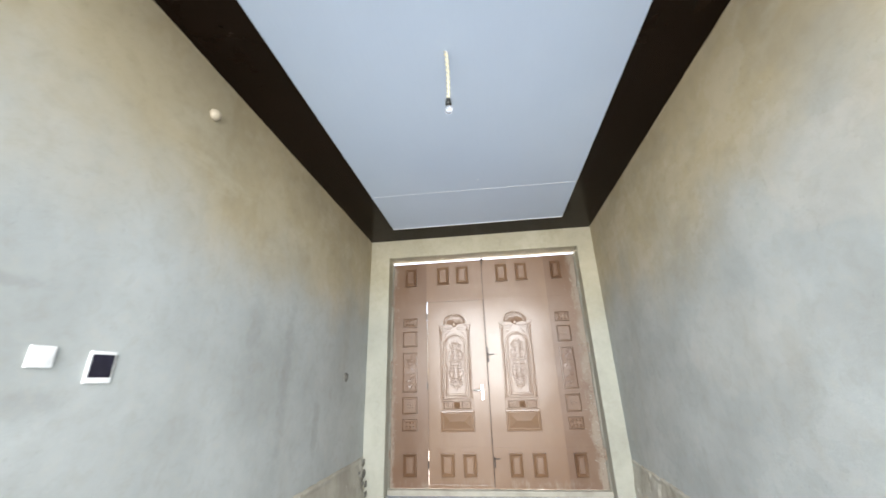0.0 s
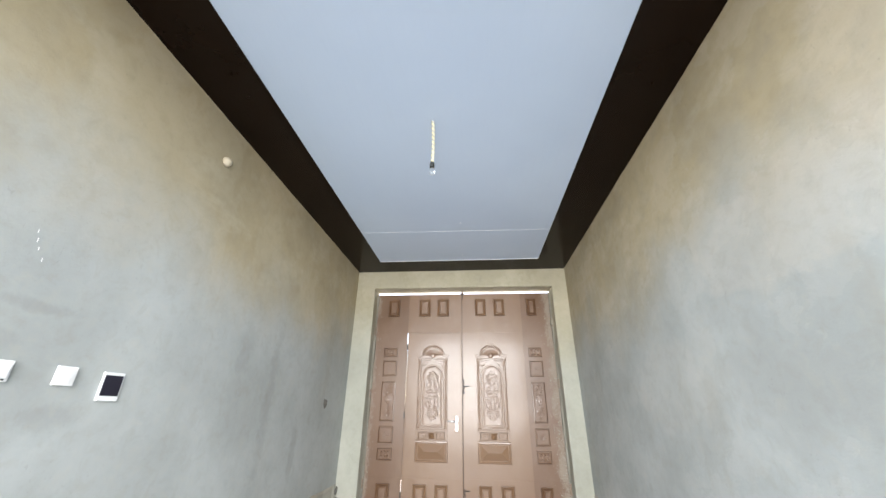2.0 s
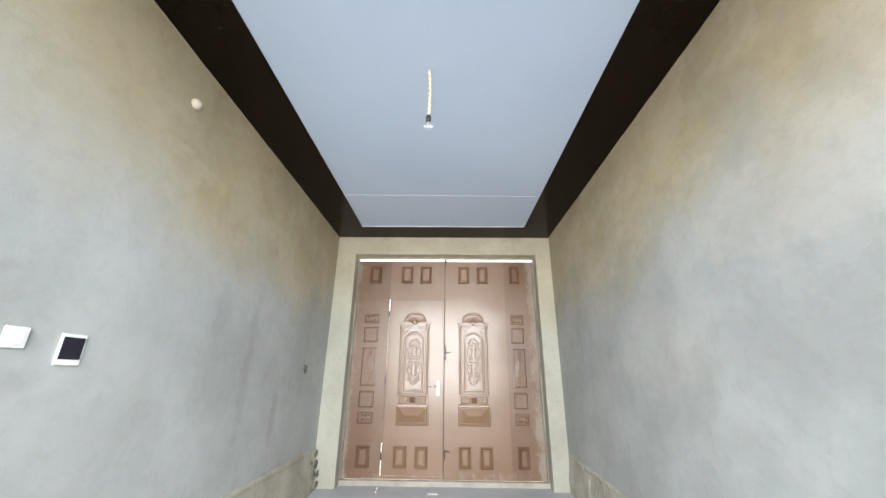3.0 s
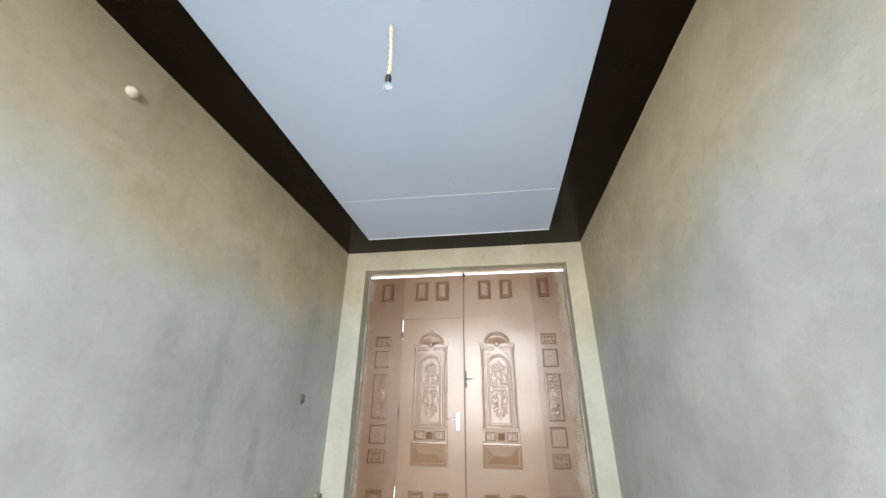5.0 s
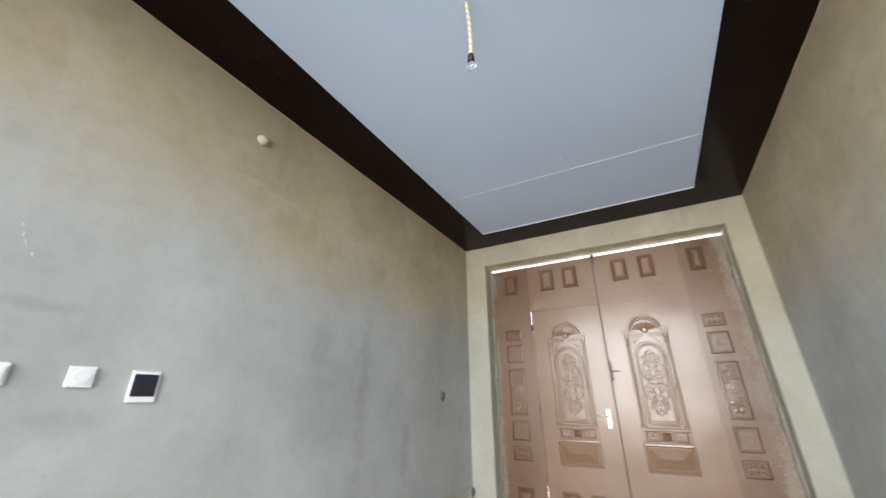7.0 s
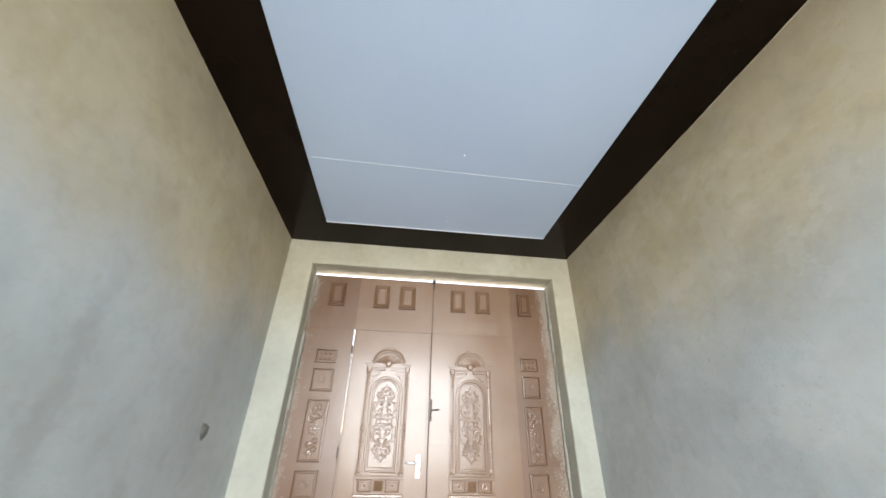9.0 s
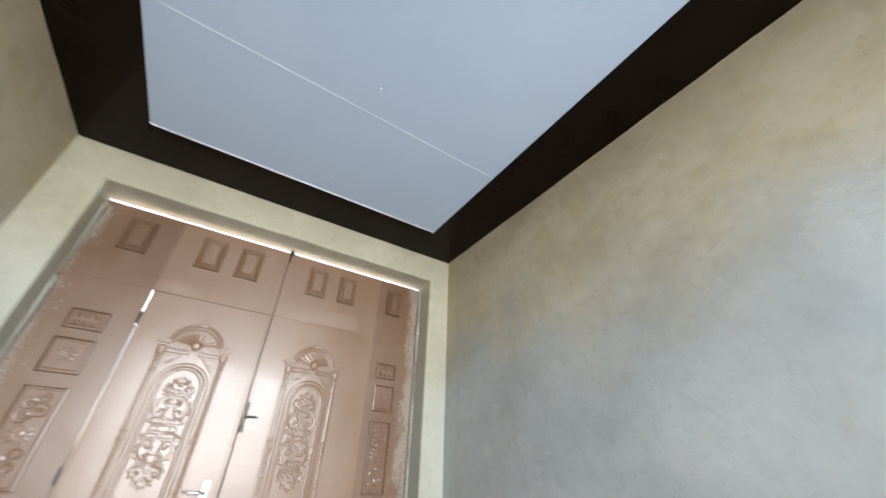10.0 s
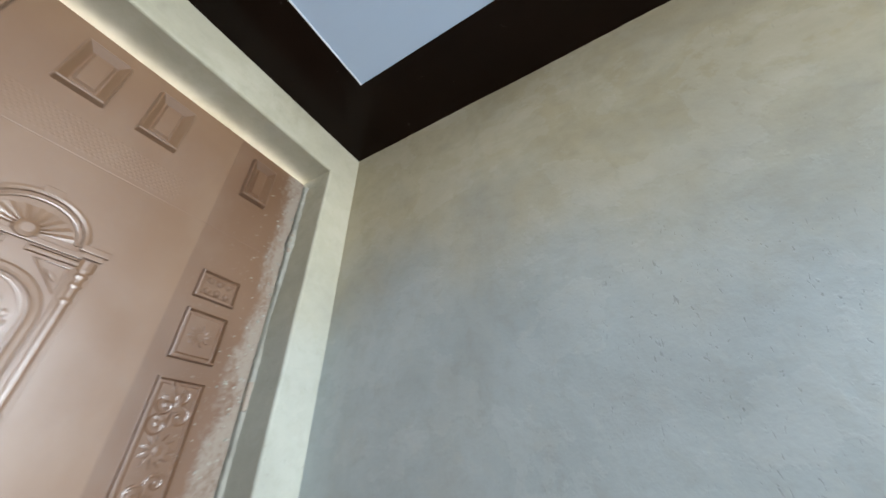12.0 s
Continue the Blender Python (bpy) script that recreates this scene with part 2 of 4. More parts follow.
def ceiling_film(k, b):
    a = k.noise(0.8, 3, 0.5)
    grain = k.noise(60, 3, 0.6, vec=k.stretch(1, 0.05, 1))
    col = k.mix(k.span(a, 0.3, 0.7), (0.515, 0.617, 0.755), (0.55, 0.652, 0.785))
    k.put(b.inputs["Base Color"], k.mix(k.math("MULTIPLY", k.span(grain, 0.45, 0.75), 0.10), col, (0.47, 0.565, 0.69)))
    b.inputs["Roughness"].default_value = 0.38
    b.inputs["Specular IOR Level"].default_value = 0.35
    k.put(b.inputs["Normal"], k.bump(a, 0.15, 0.03))


def glass_clear(k, b):
    b.inputs["Base Color"].default_value = (0.97, 0.98, 0.98, 1)
    b.inputs["Transmission Weight"].default_value = 1.0
    b.inputs["Roughness"].default_value = 0.03
    b.inputs["IOR"].default_value = 1.45


EARTH = ((0.385, 0.323, 0.208), (0.458, 0.382, 0.246), (0.51, 0.455, 0.335))
# cool tones for the low walls, with the bluish skylight in the colour
LOW_COOL = ((0.330, 0.353, 0.340), (0.422, 0.451, 0.440))
M_WALL = mat("cement_plaster", plaster(*EARTH, relief=0.20, low_cool=LOW_COOL, knocks=0.7, rough_at=(3.35, 1.70, 0.55, 0.55), pale=((1.30, 2.22, 0.75, 0.30, 0.20), (0.30, 2.60, 0.70, 0.60, 0.22), (2.75, 1.55, 0.55, 0.30, 0.10))))
M_WALL_LEFT = mat("stained_cement_plaster", plaster(*EARTH, relief=0.2, low_cool=LOW_COOL, knocks=0.3, stains=((3.13, 1.40, 0.09, 0.80, 0.19), (1.15, 1.77, 0.24, 0.035, 0.20), (1.34, 1.33, 0.15, 0.07, 0.20), (1.03, 1.63, 0.10, 0.06, 0.14), (2.62, 1.75, 0.12, 0.30, 0.14), (3.75, 0.95, 0.07, 0.35, 0.22))))
# last colour pair: the same cool light painted low on the piers
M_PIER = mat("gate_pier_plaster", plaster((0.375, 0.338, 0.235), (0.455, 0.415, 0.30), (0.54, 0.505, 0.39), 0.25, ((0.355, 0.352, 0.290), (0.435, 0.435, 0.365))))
M_ROUGH = mat("rough_cement", rough_cement)
M_FLOOR = mat("floor_cement", floor_cement)
M_GROUND = mat("dusty_ground", courtyard_ground)
M_GATE = mat("brown_gate_paint", gate_paint())
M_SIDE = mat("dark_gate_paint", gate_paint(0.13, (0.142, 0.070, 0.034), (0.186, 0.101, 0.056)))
M_PLATE = mat("glossy_gate_paint", gate_paint(0.045))
M_CEIL = mat("ceiling_film", ceiling_film)
M_BORDER = mat("dark_ceiling_border", border_film)
M_TRIM = mat("white_trim", plain((0.82, 0.83, 0.85), 0.35, 0, 0.04))
M_PUTTY = mat("white_putty", plain((0.82, 0.82, 0.81), 0.75, 0, 0.06, 5, 0.35))
M_PLASTIC = mat("white_plastic", plain((0.80, 0.81, 0.80), 0.3, 0, 0.04))
M_SCREEN = mat("dark_screen", plain((0.02, 0.018, 0.03), 0.12, 0, 0.2))
M_BLACK = mat("black_plastic", plain((0.015, 0.016, 0.015), 0.4, 0, 0.2))
M_STEEL = mat("dark_steel", plain((0.10, 0.085, 0.075), 0.45, 0.7, 0.3, 20))
M_NICKEL = mat("brushed_nickel", plain((0.78, 0.77, 0.75), 0.28, 0.9, 0.1, 20))
M_BRASS = mat("pale_brass", plain((0.72, 0.62, 0.42), 0.3, 0.8, 0.1, 20))
M_CORD = mat("cream_cable", plain((0.72, 0.66, 0.42), 0.5, 0, 0.15, 30))
M_CORD_2 = mat("grey_cable", plain((0.48, 0.47, 0.42), 0.5, 0, 0.15, 30))
M_CREAM = mat("cream_plastic", plain((0.56, 0.49, 0.37), 0.45, 0, 0.1))
M_CHIP = mat("bared_cement", plain((0.215, 0.205, 0.18), 0.9, 0, 0.5, 40, 0.8))
M_STRIP = mat("brown_cover_strip", plain((0.085, 0.048, 0.030), 0.55, 0, 0.3, 12))
M_GLASS = mat("clear_glass", glass_clear)
M_DOOR = mat("dark_brown_door", plain((0.034, 0.013, 0.009), 0.62, 0, 0.35, 6))
M_DOOR.node_tree.nodes["Principled BSDF"].inputs["Specular IOR Level"].default_value = 0.2
# bluish grey puts the moulding's reflection into its colour
M_MOULD = mat("door_moulding", plain((0.055, 0.050, 0.058), 0.22, 0.1, 0.2, 6))


# ---- mesh helpers ----
def box(bm, lo, hi, bevel=0.0):
    r = bmesh.ops.create_cube(bm, size=1)
    size = [b - a for a, b in zip(lo, hi)]
    mid = [(a + b) / 2 for a, b in zip(lo, hi)]
    for v in r["verts"]:
        v.co = Vector([c * s + m for c, s, m in zip(v.co, size, mid)])
    if bevel:
        edges = list({e for v in r["verts"] for e in v.link_edges})
        bmesh.ops.bevel(bm, geom=edges, offset=bevel, segments=2, affect="EDGES", profile=0.5)
    return bm


def boxes(*pairs, bevel=0.0):
    bm = bmesh.new()
    for lo, hi in pairs:
        box(bm, lo, hi, bevel)
    return bm


def finish(name, bm, material, smooth=False, shift=(0, 0, 0)):
    bmesh.ops.translate(bm, verts=bm.verts, vec=-Vector(shift))
    bmesh.ops.recalc_face_normals(bm, faces=bm.faces)
    me = bpy.data.meshes.new(name)
    bm.to_mesh(me)
    bm.free()
    me.materials.append(material)
    if smooth:
        me.shade_smooth()
    return me


def setting(name, bm, material, label, category="", smooth=False):
    ob = new(name, finish(name, bm, material, smooth))
    return tagged(ob, label, category or name.split("_")[0], kind="structure")


def thing(name, base, label, category, group=""):
    ob = new(name)
    ob.location = base
    ob["base"] = base
    return tagged(ob, label, category, group)


def part(name, bm, material, parent, label="", smooth=False):
    """Links a bmesh, written in world metres, as one mesh under a thing or a part."""
    root = parent
    while root.parent:
        root = root.parent
    base = tuple(root["base"]) if "base" in root else (0, 0, 0)
    ob = new(name, finish(name, bm, material, smooth, base))
    ob.parent = parent
    return tagged(ob, label)


def tube(bm, pts, radii, n=7, close=True):
    """A round bar along points, with a radius at each."""
    pts = [Vector(p) for p in pts]
    if not hasattr(radii, "__len__"):
        radii = [radii] * len(pts)
    rings = []
    side = None
    for i, p in enumerate(pts):
        d = (pts[min(i + 1, len(pts) - 1)] - pts[max(i - 1, 0)]).normalized()
        if side is None:
            side = d.cross(Vector((0.3, 1, 0.2))).normalized()
        side = (side - d * side.dot(d)).normalized()
        up = d.cross(side)
        rings.append([bm.verts.new(p + radii[i] * (math.cos(a) * side + math.sin(a) * up)) for a in [2 * math.pi * j / n for j in range(n)]])
    for r, s in zip(rings, rings[1:]):
        for j in range(n):
            bm.faces.new((r[j], r[(j + 1) % n], s[(j + 1) % n], s[j]))
    if close:
        bm.faces.new(rings[0])
        bm.faces.new(rings[-1])
    return bm


def lathe(bm, centre, axis, profile, n=16):
    """Turned form: profile of (distance along axis, radius)."""
    axis = Vector(axis).normalized()
    return tube(bm, [Vector(centre) + axis * d for d, _ in profile], [max(r, 0.0004) for _, r in profile], n)


def relief(bm, x0, x1, z0, z1, rings, y=GY):
    """Pressed rectangle on the gate: rings of (inset, height towards the room)."""
    loops = []
    for inset, h in rings:
        loops.append([bm.verts.new((x, y - h, z)) for x, z in ((x0 + inset, z0 + inset), (x1 - inset, z0 + inset), (x1 - inset, z1 - inset), (x0 + inset, z1 - inset))])
    for r, s in zip(loops, loops[1:]):
        for j in range(4):
            bm.faces.new((r[j], r[(j + 1) % 4], s[(j + 1) % 4], s[j]))
    bm.faces.new(loops[-1])
    return bm


def leaf(bm, x, z, angle, length, width, height=0.010, y=GY, curl=0.25):
    """A pressed leaf that starts at x, z and points along angle (degrees, from +x towards +z)."""
    a = radians(angle)
    n = 6
    rows = []
    for i in range(n + 1):
        s = i / n
        w = width * math.sin(math.pi * min(1, s * 0.92 + 0.08)) ** 0.8 * 0.5
        b = a + curl * s
        cx, cz = x + length * s * math.cos(b), z + length * s * math.sin(b)
        nx, nz = -math.sin(b), math.cos(b)
        h = height * (0.55 + 0.45 * math.sin(math.pi * s))
        rows.append([bm.verts.new((cx + k * w * nx, y - g * h + (0.0005 if g == 0 else 0), cz + k * w * nz)) for k, g in ((-1, 0), (-0.72, 0.95), (0, 1.0), (0.72, 0.95), (1, 0))])
    for r, s in zip(rows, rows[1:]):
        for j in range(4):
            bm.faces.new((r[j], r[j + 1], s[j + 1], s[j]))


def scroll(bm, x, z, size, start, hand, turns=1.35, thick=0.009, y=GY, tail=0.0):
    """A spiral vine that curls in on x, z."""
    pts, rad = [], []
    n = 20
    for i in range(n + 1):
        s = i / n
        r = size * (1 - s) ** 0.8 + 0.004
        a = radians(start) + hand * 2 * math.pi * turns * s
        pts.append((x + r * math.cos(a), y - 0.003, z + r * math.sin(a)))
        rad.append(thick * (0.75 + 0.5 * s) if s < 0.9 else thick * 1.35)
    tube(bm, pts, rad, 6)
    lathe(bm, (x, y + 0.002, z), (0, -1, 0), [(0, thick * 1.6), (0.010, thick * 1.3), (0.014, 0.001)], 8)


def flatten(bm, k, crown=0.02):
    """Presses relief on the gate flatter, with a nearly level crown."""
    for v in bm.verts:
        if v.co.y < GY:
            v.co.y = GY - crown * math.tanh((GY - v.co.y) * k / crown)
    return bm


def rosette(bm, x, z, r, petals, y=GY, h=0.010):
    for i in range(petals):
        leaf(bm, x, z, 360 * i / petals, r, r * 0.55, h, y, 0.1)
    lathe(bm, (x, y + 0.002, z), (0, -1, 0), [(0, r * 0.33), (h, r * 0.30), (h + 0.008, r * 0.16), (h + 0.010, 0.001)], 10)


# ---- ground and courtyard ----
setting("ground", boxes(((-400, -400, -0.5), (400, 400, -0.03))), M_GROUND, "dusty bare earth ground around the house", "ground")
setting("floor", boxes(((XL - 0.02, Y0 - 0.4, -0.25), (XR + 0.06, Y1 + 0.45, 0.0))), M_FLOOR, "grey smooth cement floor of the gate passage", "floor")
setting("courtyard_wall_back", boxes(((-9, -13.3, -0.1), (6, -13.0, 2.6))), M_WALL, "grey plastered courtyard wall", "wall")
setting("courtyard_wall_side", boxes(((XR, -13.0, -0.1), (XR + 0.3, Y0, 2.8))), M_WALL, "grey plastered side wall of the courtyard", "wall")
setting("courtyard_wall_far", boxes(((-9.3, -13.0, -0.1), (-9.0, Y0, 2.8))), M_WALL, "grey plastered far wall of the courtyard", "wall")
setting("house_wall", boxes(((-9.0, Y0, -0.1), (XL - 0.3, Y0 + 0.3, 3.8))), M_WALL, "grey plastered front wall of the house", "wall")

# ---- passage ----
dy0, dy1, dz0, dz1 = DOOR
left = boxes(
    ((XL - 0.3, Y0, -0.1), (XL, dy0, ZC)),
    ((XL - 0.3, dy1, -0.1), (XL, Y1, ZC)),
    ((XL - 0.3, dy0, dz1), (XL, dy1, ZC)),
    ((XL - 0.3, dy0, -0.1), (XL, dy1, dz0)),
)
setting("wall_left", left, M_WALL_LEFT, "grey-beige cement plastered wall, trowelled and unpainted", "wall")
right = boxes(((XR, Y0, -0.1), (XR + 0.3, Y1, ZC)))
setting("wall_right", right, M_WALL, "grey-beige cement plastered wall with pits and smears", "wall")
setting("roof", boxes(((XL - 0.3, Y0, ZC + 0.05), (XR + 0.3, 5.465, ZC + 0.35))), M_ROUGH, "concrete roof slab over the passage", "roof")

# gate wall: two piers and a lintel with worn edges
PL, PR, LZ = -1.182, 1.606, 3.148


def gate_wall():
    """Wall round the gate in one piece, with hand-plastered, slightly wavy arrises."""
    bm = bmesh.new()
    inner = [(PL, -0.1 + (LZ + 0.1) * i / 26) for i in range(26)]
    inner += [(PL + (PR - PL) * i / 22, LZ) for i in range(22)]
    inner += [(PR, LZ - (LZ + 0.1) * i / 26) for i in range(27)]
    rows = []
    for n, (x, z) in enumerate(inner):
        wave = [0.0045 * noise.noise((n * 0.31, 4.0 * j, 2.0)) + 0.002 * noise.noise((n * 0.9, 4.0 * j, 7.0)) for j in range(2)]
        side = Vector(((x < 0.2) * -1.0 + (x > 0.2) * 1.0 if z < LZ - 0.001 else 0.0, 0, 1.0 if z > LZ - 0.001 else 0.0))
        if n in (26, 48):
            side = Vector((-1.0 if n == 26 else 1.0, 0, 1.0))
        out_x = XL - 0.3 if n <= 26 else XR + 0.3 if n >= 48 else x
        out_z = ZC + 0.05 if 26 <= n <= 48 else z
        p = Vector((x, 0, z))
        ring = [bm.verts.new((out_x, 5.46, out_z))]
        for d, y in ((0.0, 5.46), (0.0, Y1 + 0.012), (0.004, Y1 + 0.004), (0.013, Y1), (0.06, Y1)):
            q = p + side * (d + wave[0] * (d < 0.05))
            ring.append(bm.verts.new((q.x, y + wave[1] * (y < Y1 + 0.05) * (d > 0.01), q.z)))
        ring.append(bm.verts.new((out_x, Y1 - 0.0005, out_z)))
        rows.append(ring)
    for a, b in zip(rows, rows[1:]):
        for j in range(len(a)):
            k = (j + 1) % len(a)
            bm.faces.new((a[j], a[k], b[k], b[j]))
    for ring in (rows[0], rows[-1]):
        bm.faces.new(ring)
    return bm


setting("wall_gate", gate_wall(), M_PIER, "pale yellowish plastered wall round the gate opening", "wall")
setting("threshold", boxes(((PL, 5.33, -0.05), (PR, 5.50, 0.061)), bevel=0.012), M_ROUGH, "rough cement threshold under the gate", "threshold")


def plinth(x_top, x_foot, z_top, seed, lift, rise, flake, broken):
    """Rendered base along a wall with an uneven ledge: trowelled flat or flaked off, with pits, and broken away beside the pier."""
    bm = bmesh.new()
    ny, nz = 760, 30
    rows = []
    for i in range(ny + 1):
        y = Y0 + (Y1 - Y0) * i / ny
        top = z_top + rise * (Y1 - y) + 0.010 * noise.noise((y * 2.3, seed, 0)) + 0.006 * noise.noise((y * 11, seed, 3)) + flake * 0.012 * noise.noise((y * 17, seed, 6))
        end = broken * math.exp(-((Y1 - y) / 0.20) ** 2)
        row = []
        for j in range(nz + 1):
            s = j / nz
            x = x_foot + (x_top - x_foot) * s ** 1.4
            n = 0.010 * noise.noise((y * 2.2, s * 1.2, seed)) + 0.001 * noise.noise((y * 40, s * 16, seed))
            n += flake * (0.012 * noise.noise((y * 13, s * 3, seed)) + 0.008 * abs(noise.noise((y * 26, s * 5, seed + 2))))
            n -= (0.02 + 0.03 * flake) * max(0.0, noise.noise((y * 9, s * 5, seed + 3)) - 0.40) + 0.03 * max(0.0, noise.noise((y * 22, s * 11, seed + 5)) - 0.48)
            n += 0.05 * max(0.0, noise.noise((y * 24, s * 12, seed + 8)) - 0.52)
            n += end * (0.05 * noise.noise((y * 15, s * 6, seed + 11)) - 0.035)
            n += 0.010 if s > 0.93 else 0.0
            x += lift * n * (1 if 0 < j < nz else 0.3)
            row.append(bm.verts.new((x, y, top * s - 0.01 * (1 - s))))
        back = bm.verts.new((x_top - lift * 0.10, y, top + 0.002))
        row.append(back)
        rows.append(row)
    for r, s in zip(rows, rows[1:]):
        for j in range(len(r) - 1):
            bm.faces.new((r[j], r[j + 1], s[j + 1], s[j]))
    return bm


setting("plinth_left", plinth(XL + 0.012, XL + 0.082, 0.475, 1.7, 1, 0.0, 0.0, 1.0), M_ROUGH, "trowelled cement base along the wall, broken beside the pier", "plinth", True)
setting("plinth_right", plinth(XR - 0.008, XR - 0.034, 0.435, 5.2, -1, -0.022, 1.0, 0.25), M_ROUGH, "rough flaking cement base below the plaster", "plinth", True)

# stretch ceiling: pale field, dark border, thin white bead and a seam
BX0, BX1, BY0, BY1 = -1.010, 1.367, Y0 + 0.43, 4.744
setting("ceiling", boxes(((BX0, BY0, ZC), (BX1, BY1, ZC + 0.04))), M_CEIL, "pale bluish white satin ceiling panel", "ceiling")
border = boxes(
    ((XL, Y0, ZC - 0.003), (BX0, Y1, ZC + 0.045)),
    ((BX1, Y0, ZC - 0.003), (XR, Y1, ZC + 0.045)),
    ((BX0, BY1, ZC - 0.003), (BX1, Y1, ZC + 0.045)),
    ((BX0, Y0, ZC - 0.003), (BX1, BY0, ZC + 0.045)),
)
setting("ceiling_border", border, M_BORDER, "glossy dark brown border round the ceiling", "ceiling border")
bead = 0.007
setting("ceiling_trim", boxes(
    ((BX0, BY1 - bead, ZC - 0.006), (BX1, BY1, ZC)),
), M_TRIM, "thin white bead at the ceiling border", "trim")
seam = boxes(((BX0, 3.778, ZC - 0.0022), (BX1, 3.782, ZC)))
for v in seam.verts:
    v.co.y += 0.018 * (v.co.x - 0.2)
    # taper to the left imitates the ridge catching less light there
    if v.co.x < 0:
        v.co.y += 0.7 * (3.780 + 0.018 * (v.co.x - 0.2) - v.co.y)
setting("ceiling_seam", seam, M_TRIM, "thin white welded seam across the ceiling", "trim")



def ragged_edge(x, side, seed):
    """Uneven lip of plaster where a wall meets the ceiling border."""
    bm = bmesh.new()
    n = 420
    prev = None
    for i in range(n + 1):
        y = Y0 + (Y1 - Y0) * i / n
        w = 0.006 + 0.010 * noise.noise((y * 3.1, seed, 0)) + 0.006 * noise.noise((y * 11, seed, 5)) + 0.003 * noise.noise((y * 37, seed, 9))
        w = max(0.35 * w, 0.0004)
        row = [bm.verts.new((x, y, ZC - 0.004 - 1.2 * w)), bm.verts.new((x + side * w, y, ZC - 0.0045)), bm.verts.new((x + side * w, y, ZC + 0.01))]
        if prev:
            for a in range(2):
                bm.faces.new((prev[a], prev[a + 1], row[a + 1], row[a]))
        prev = row
    return bm


setting("plaster_lip_left", ragged_edge(XL, 1, 2.2), M_WALL_LEFT, "uneven plaster lip under the dark ceiling border", "plaster lip")
setting("plaster_lip_right", ragged_edge(XR, -1, 8.4), M_WALL, "uneven plaster lip under the dark ceiling border", "plaster lip")

# ---- gate ----
GATE_TOP, GATE_LOW, MID = 3.104, 0.064, 0.206
WX0, WX1, WZ0, WZ1 = -0.640, 0.198, 0.105, 2.478
LX, RX = -1.170, 1.586
SIDE_L, SIDE_R = -0.648, 1.135   # inner edges of the narrow side sheets
T = 0.010
RECT = [(0, -0.001), (0.004, 0.030), (0.010, 0.034), (0.040, 0.003), (0.046, 0.003), (0.053, 0.017)]
SQUARE = [(0, -0.001), (0.003, 0.018), (0.009, 0.020), (0.014, 0.0005), (0.022, 0.0005), (0.027, 0.005)]
LOW_PYRAMID = [(0, -0.001), (0.006, 0.012), (0.022, 0.015), (0.034, 0.003), (0.040, 0.003), (0.1335, 0.042)]


def sheet(name, parent, x0, x1, z0, z1, material=M_GATE, y=GY, t=T, label=""):
    return part(name, boxes(((x0, y, z0), (x1, y + t, z1)), bevel=0.0015), material, parent, label)


def rect_panels(parent, xs, z0, z1, name):
    for x0, x1 in xs:
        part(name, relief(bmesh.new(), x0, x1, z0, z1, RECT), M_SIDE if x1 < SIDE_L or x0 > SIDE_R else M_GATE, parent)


def hatched_band(x0, x1, z0, z1, pitch=0.021):
    """Woven pattern of small staggered lozenges pressed in the sheet."""
    bm = bmesh.new()
    row = 0
    z = z0 + pitch / 2
    while z < z1:
        x = x0 + pitch / 2 + (row % 2) * pitch / 2
        while x < x1:
            ring = [bm.verts.new((x + u * pitch * 0.47, GY + 0.0004, z + v * pitch * 0.62)) for u, v in ((1, 0.25), (0, 1), (-1, -0.25), (0, -1))]
            crest = [bm.verts.new((x + u * pitch * 0.16, GY - 0.0007, z + v * pitch * 0.22)) for u, v in ((1, 0.25), (0, 1), (-1, -0.25), (0, -1))]
            for i in range(4):
                bm.faces.new((ring[i], ring[(i + 1) % 4], crest[(i + 1) % 4], crest[i]))
            bm.faces.new(crest)
            x += pitch
        z += pitch * 0.66
        row += 1
    return bm


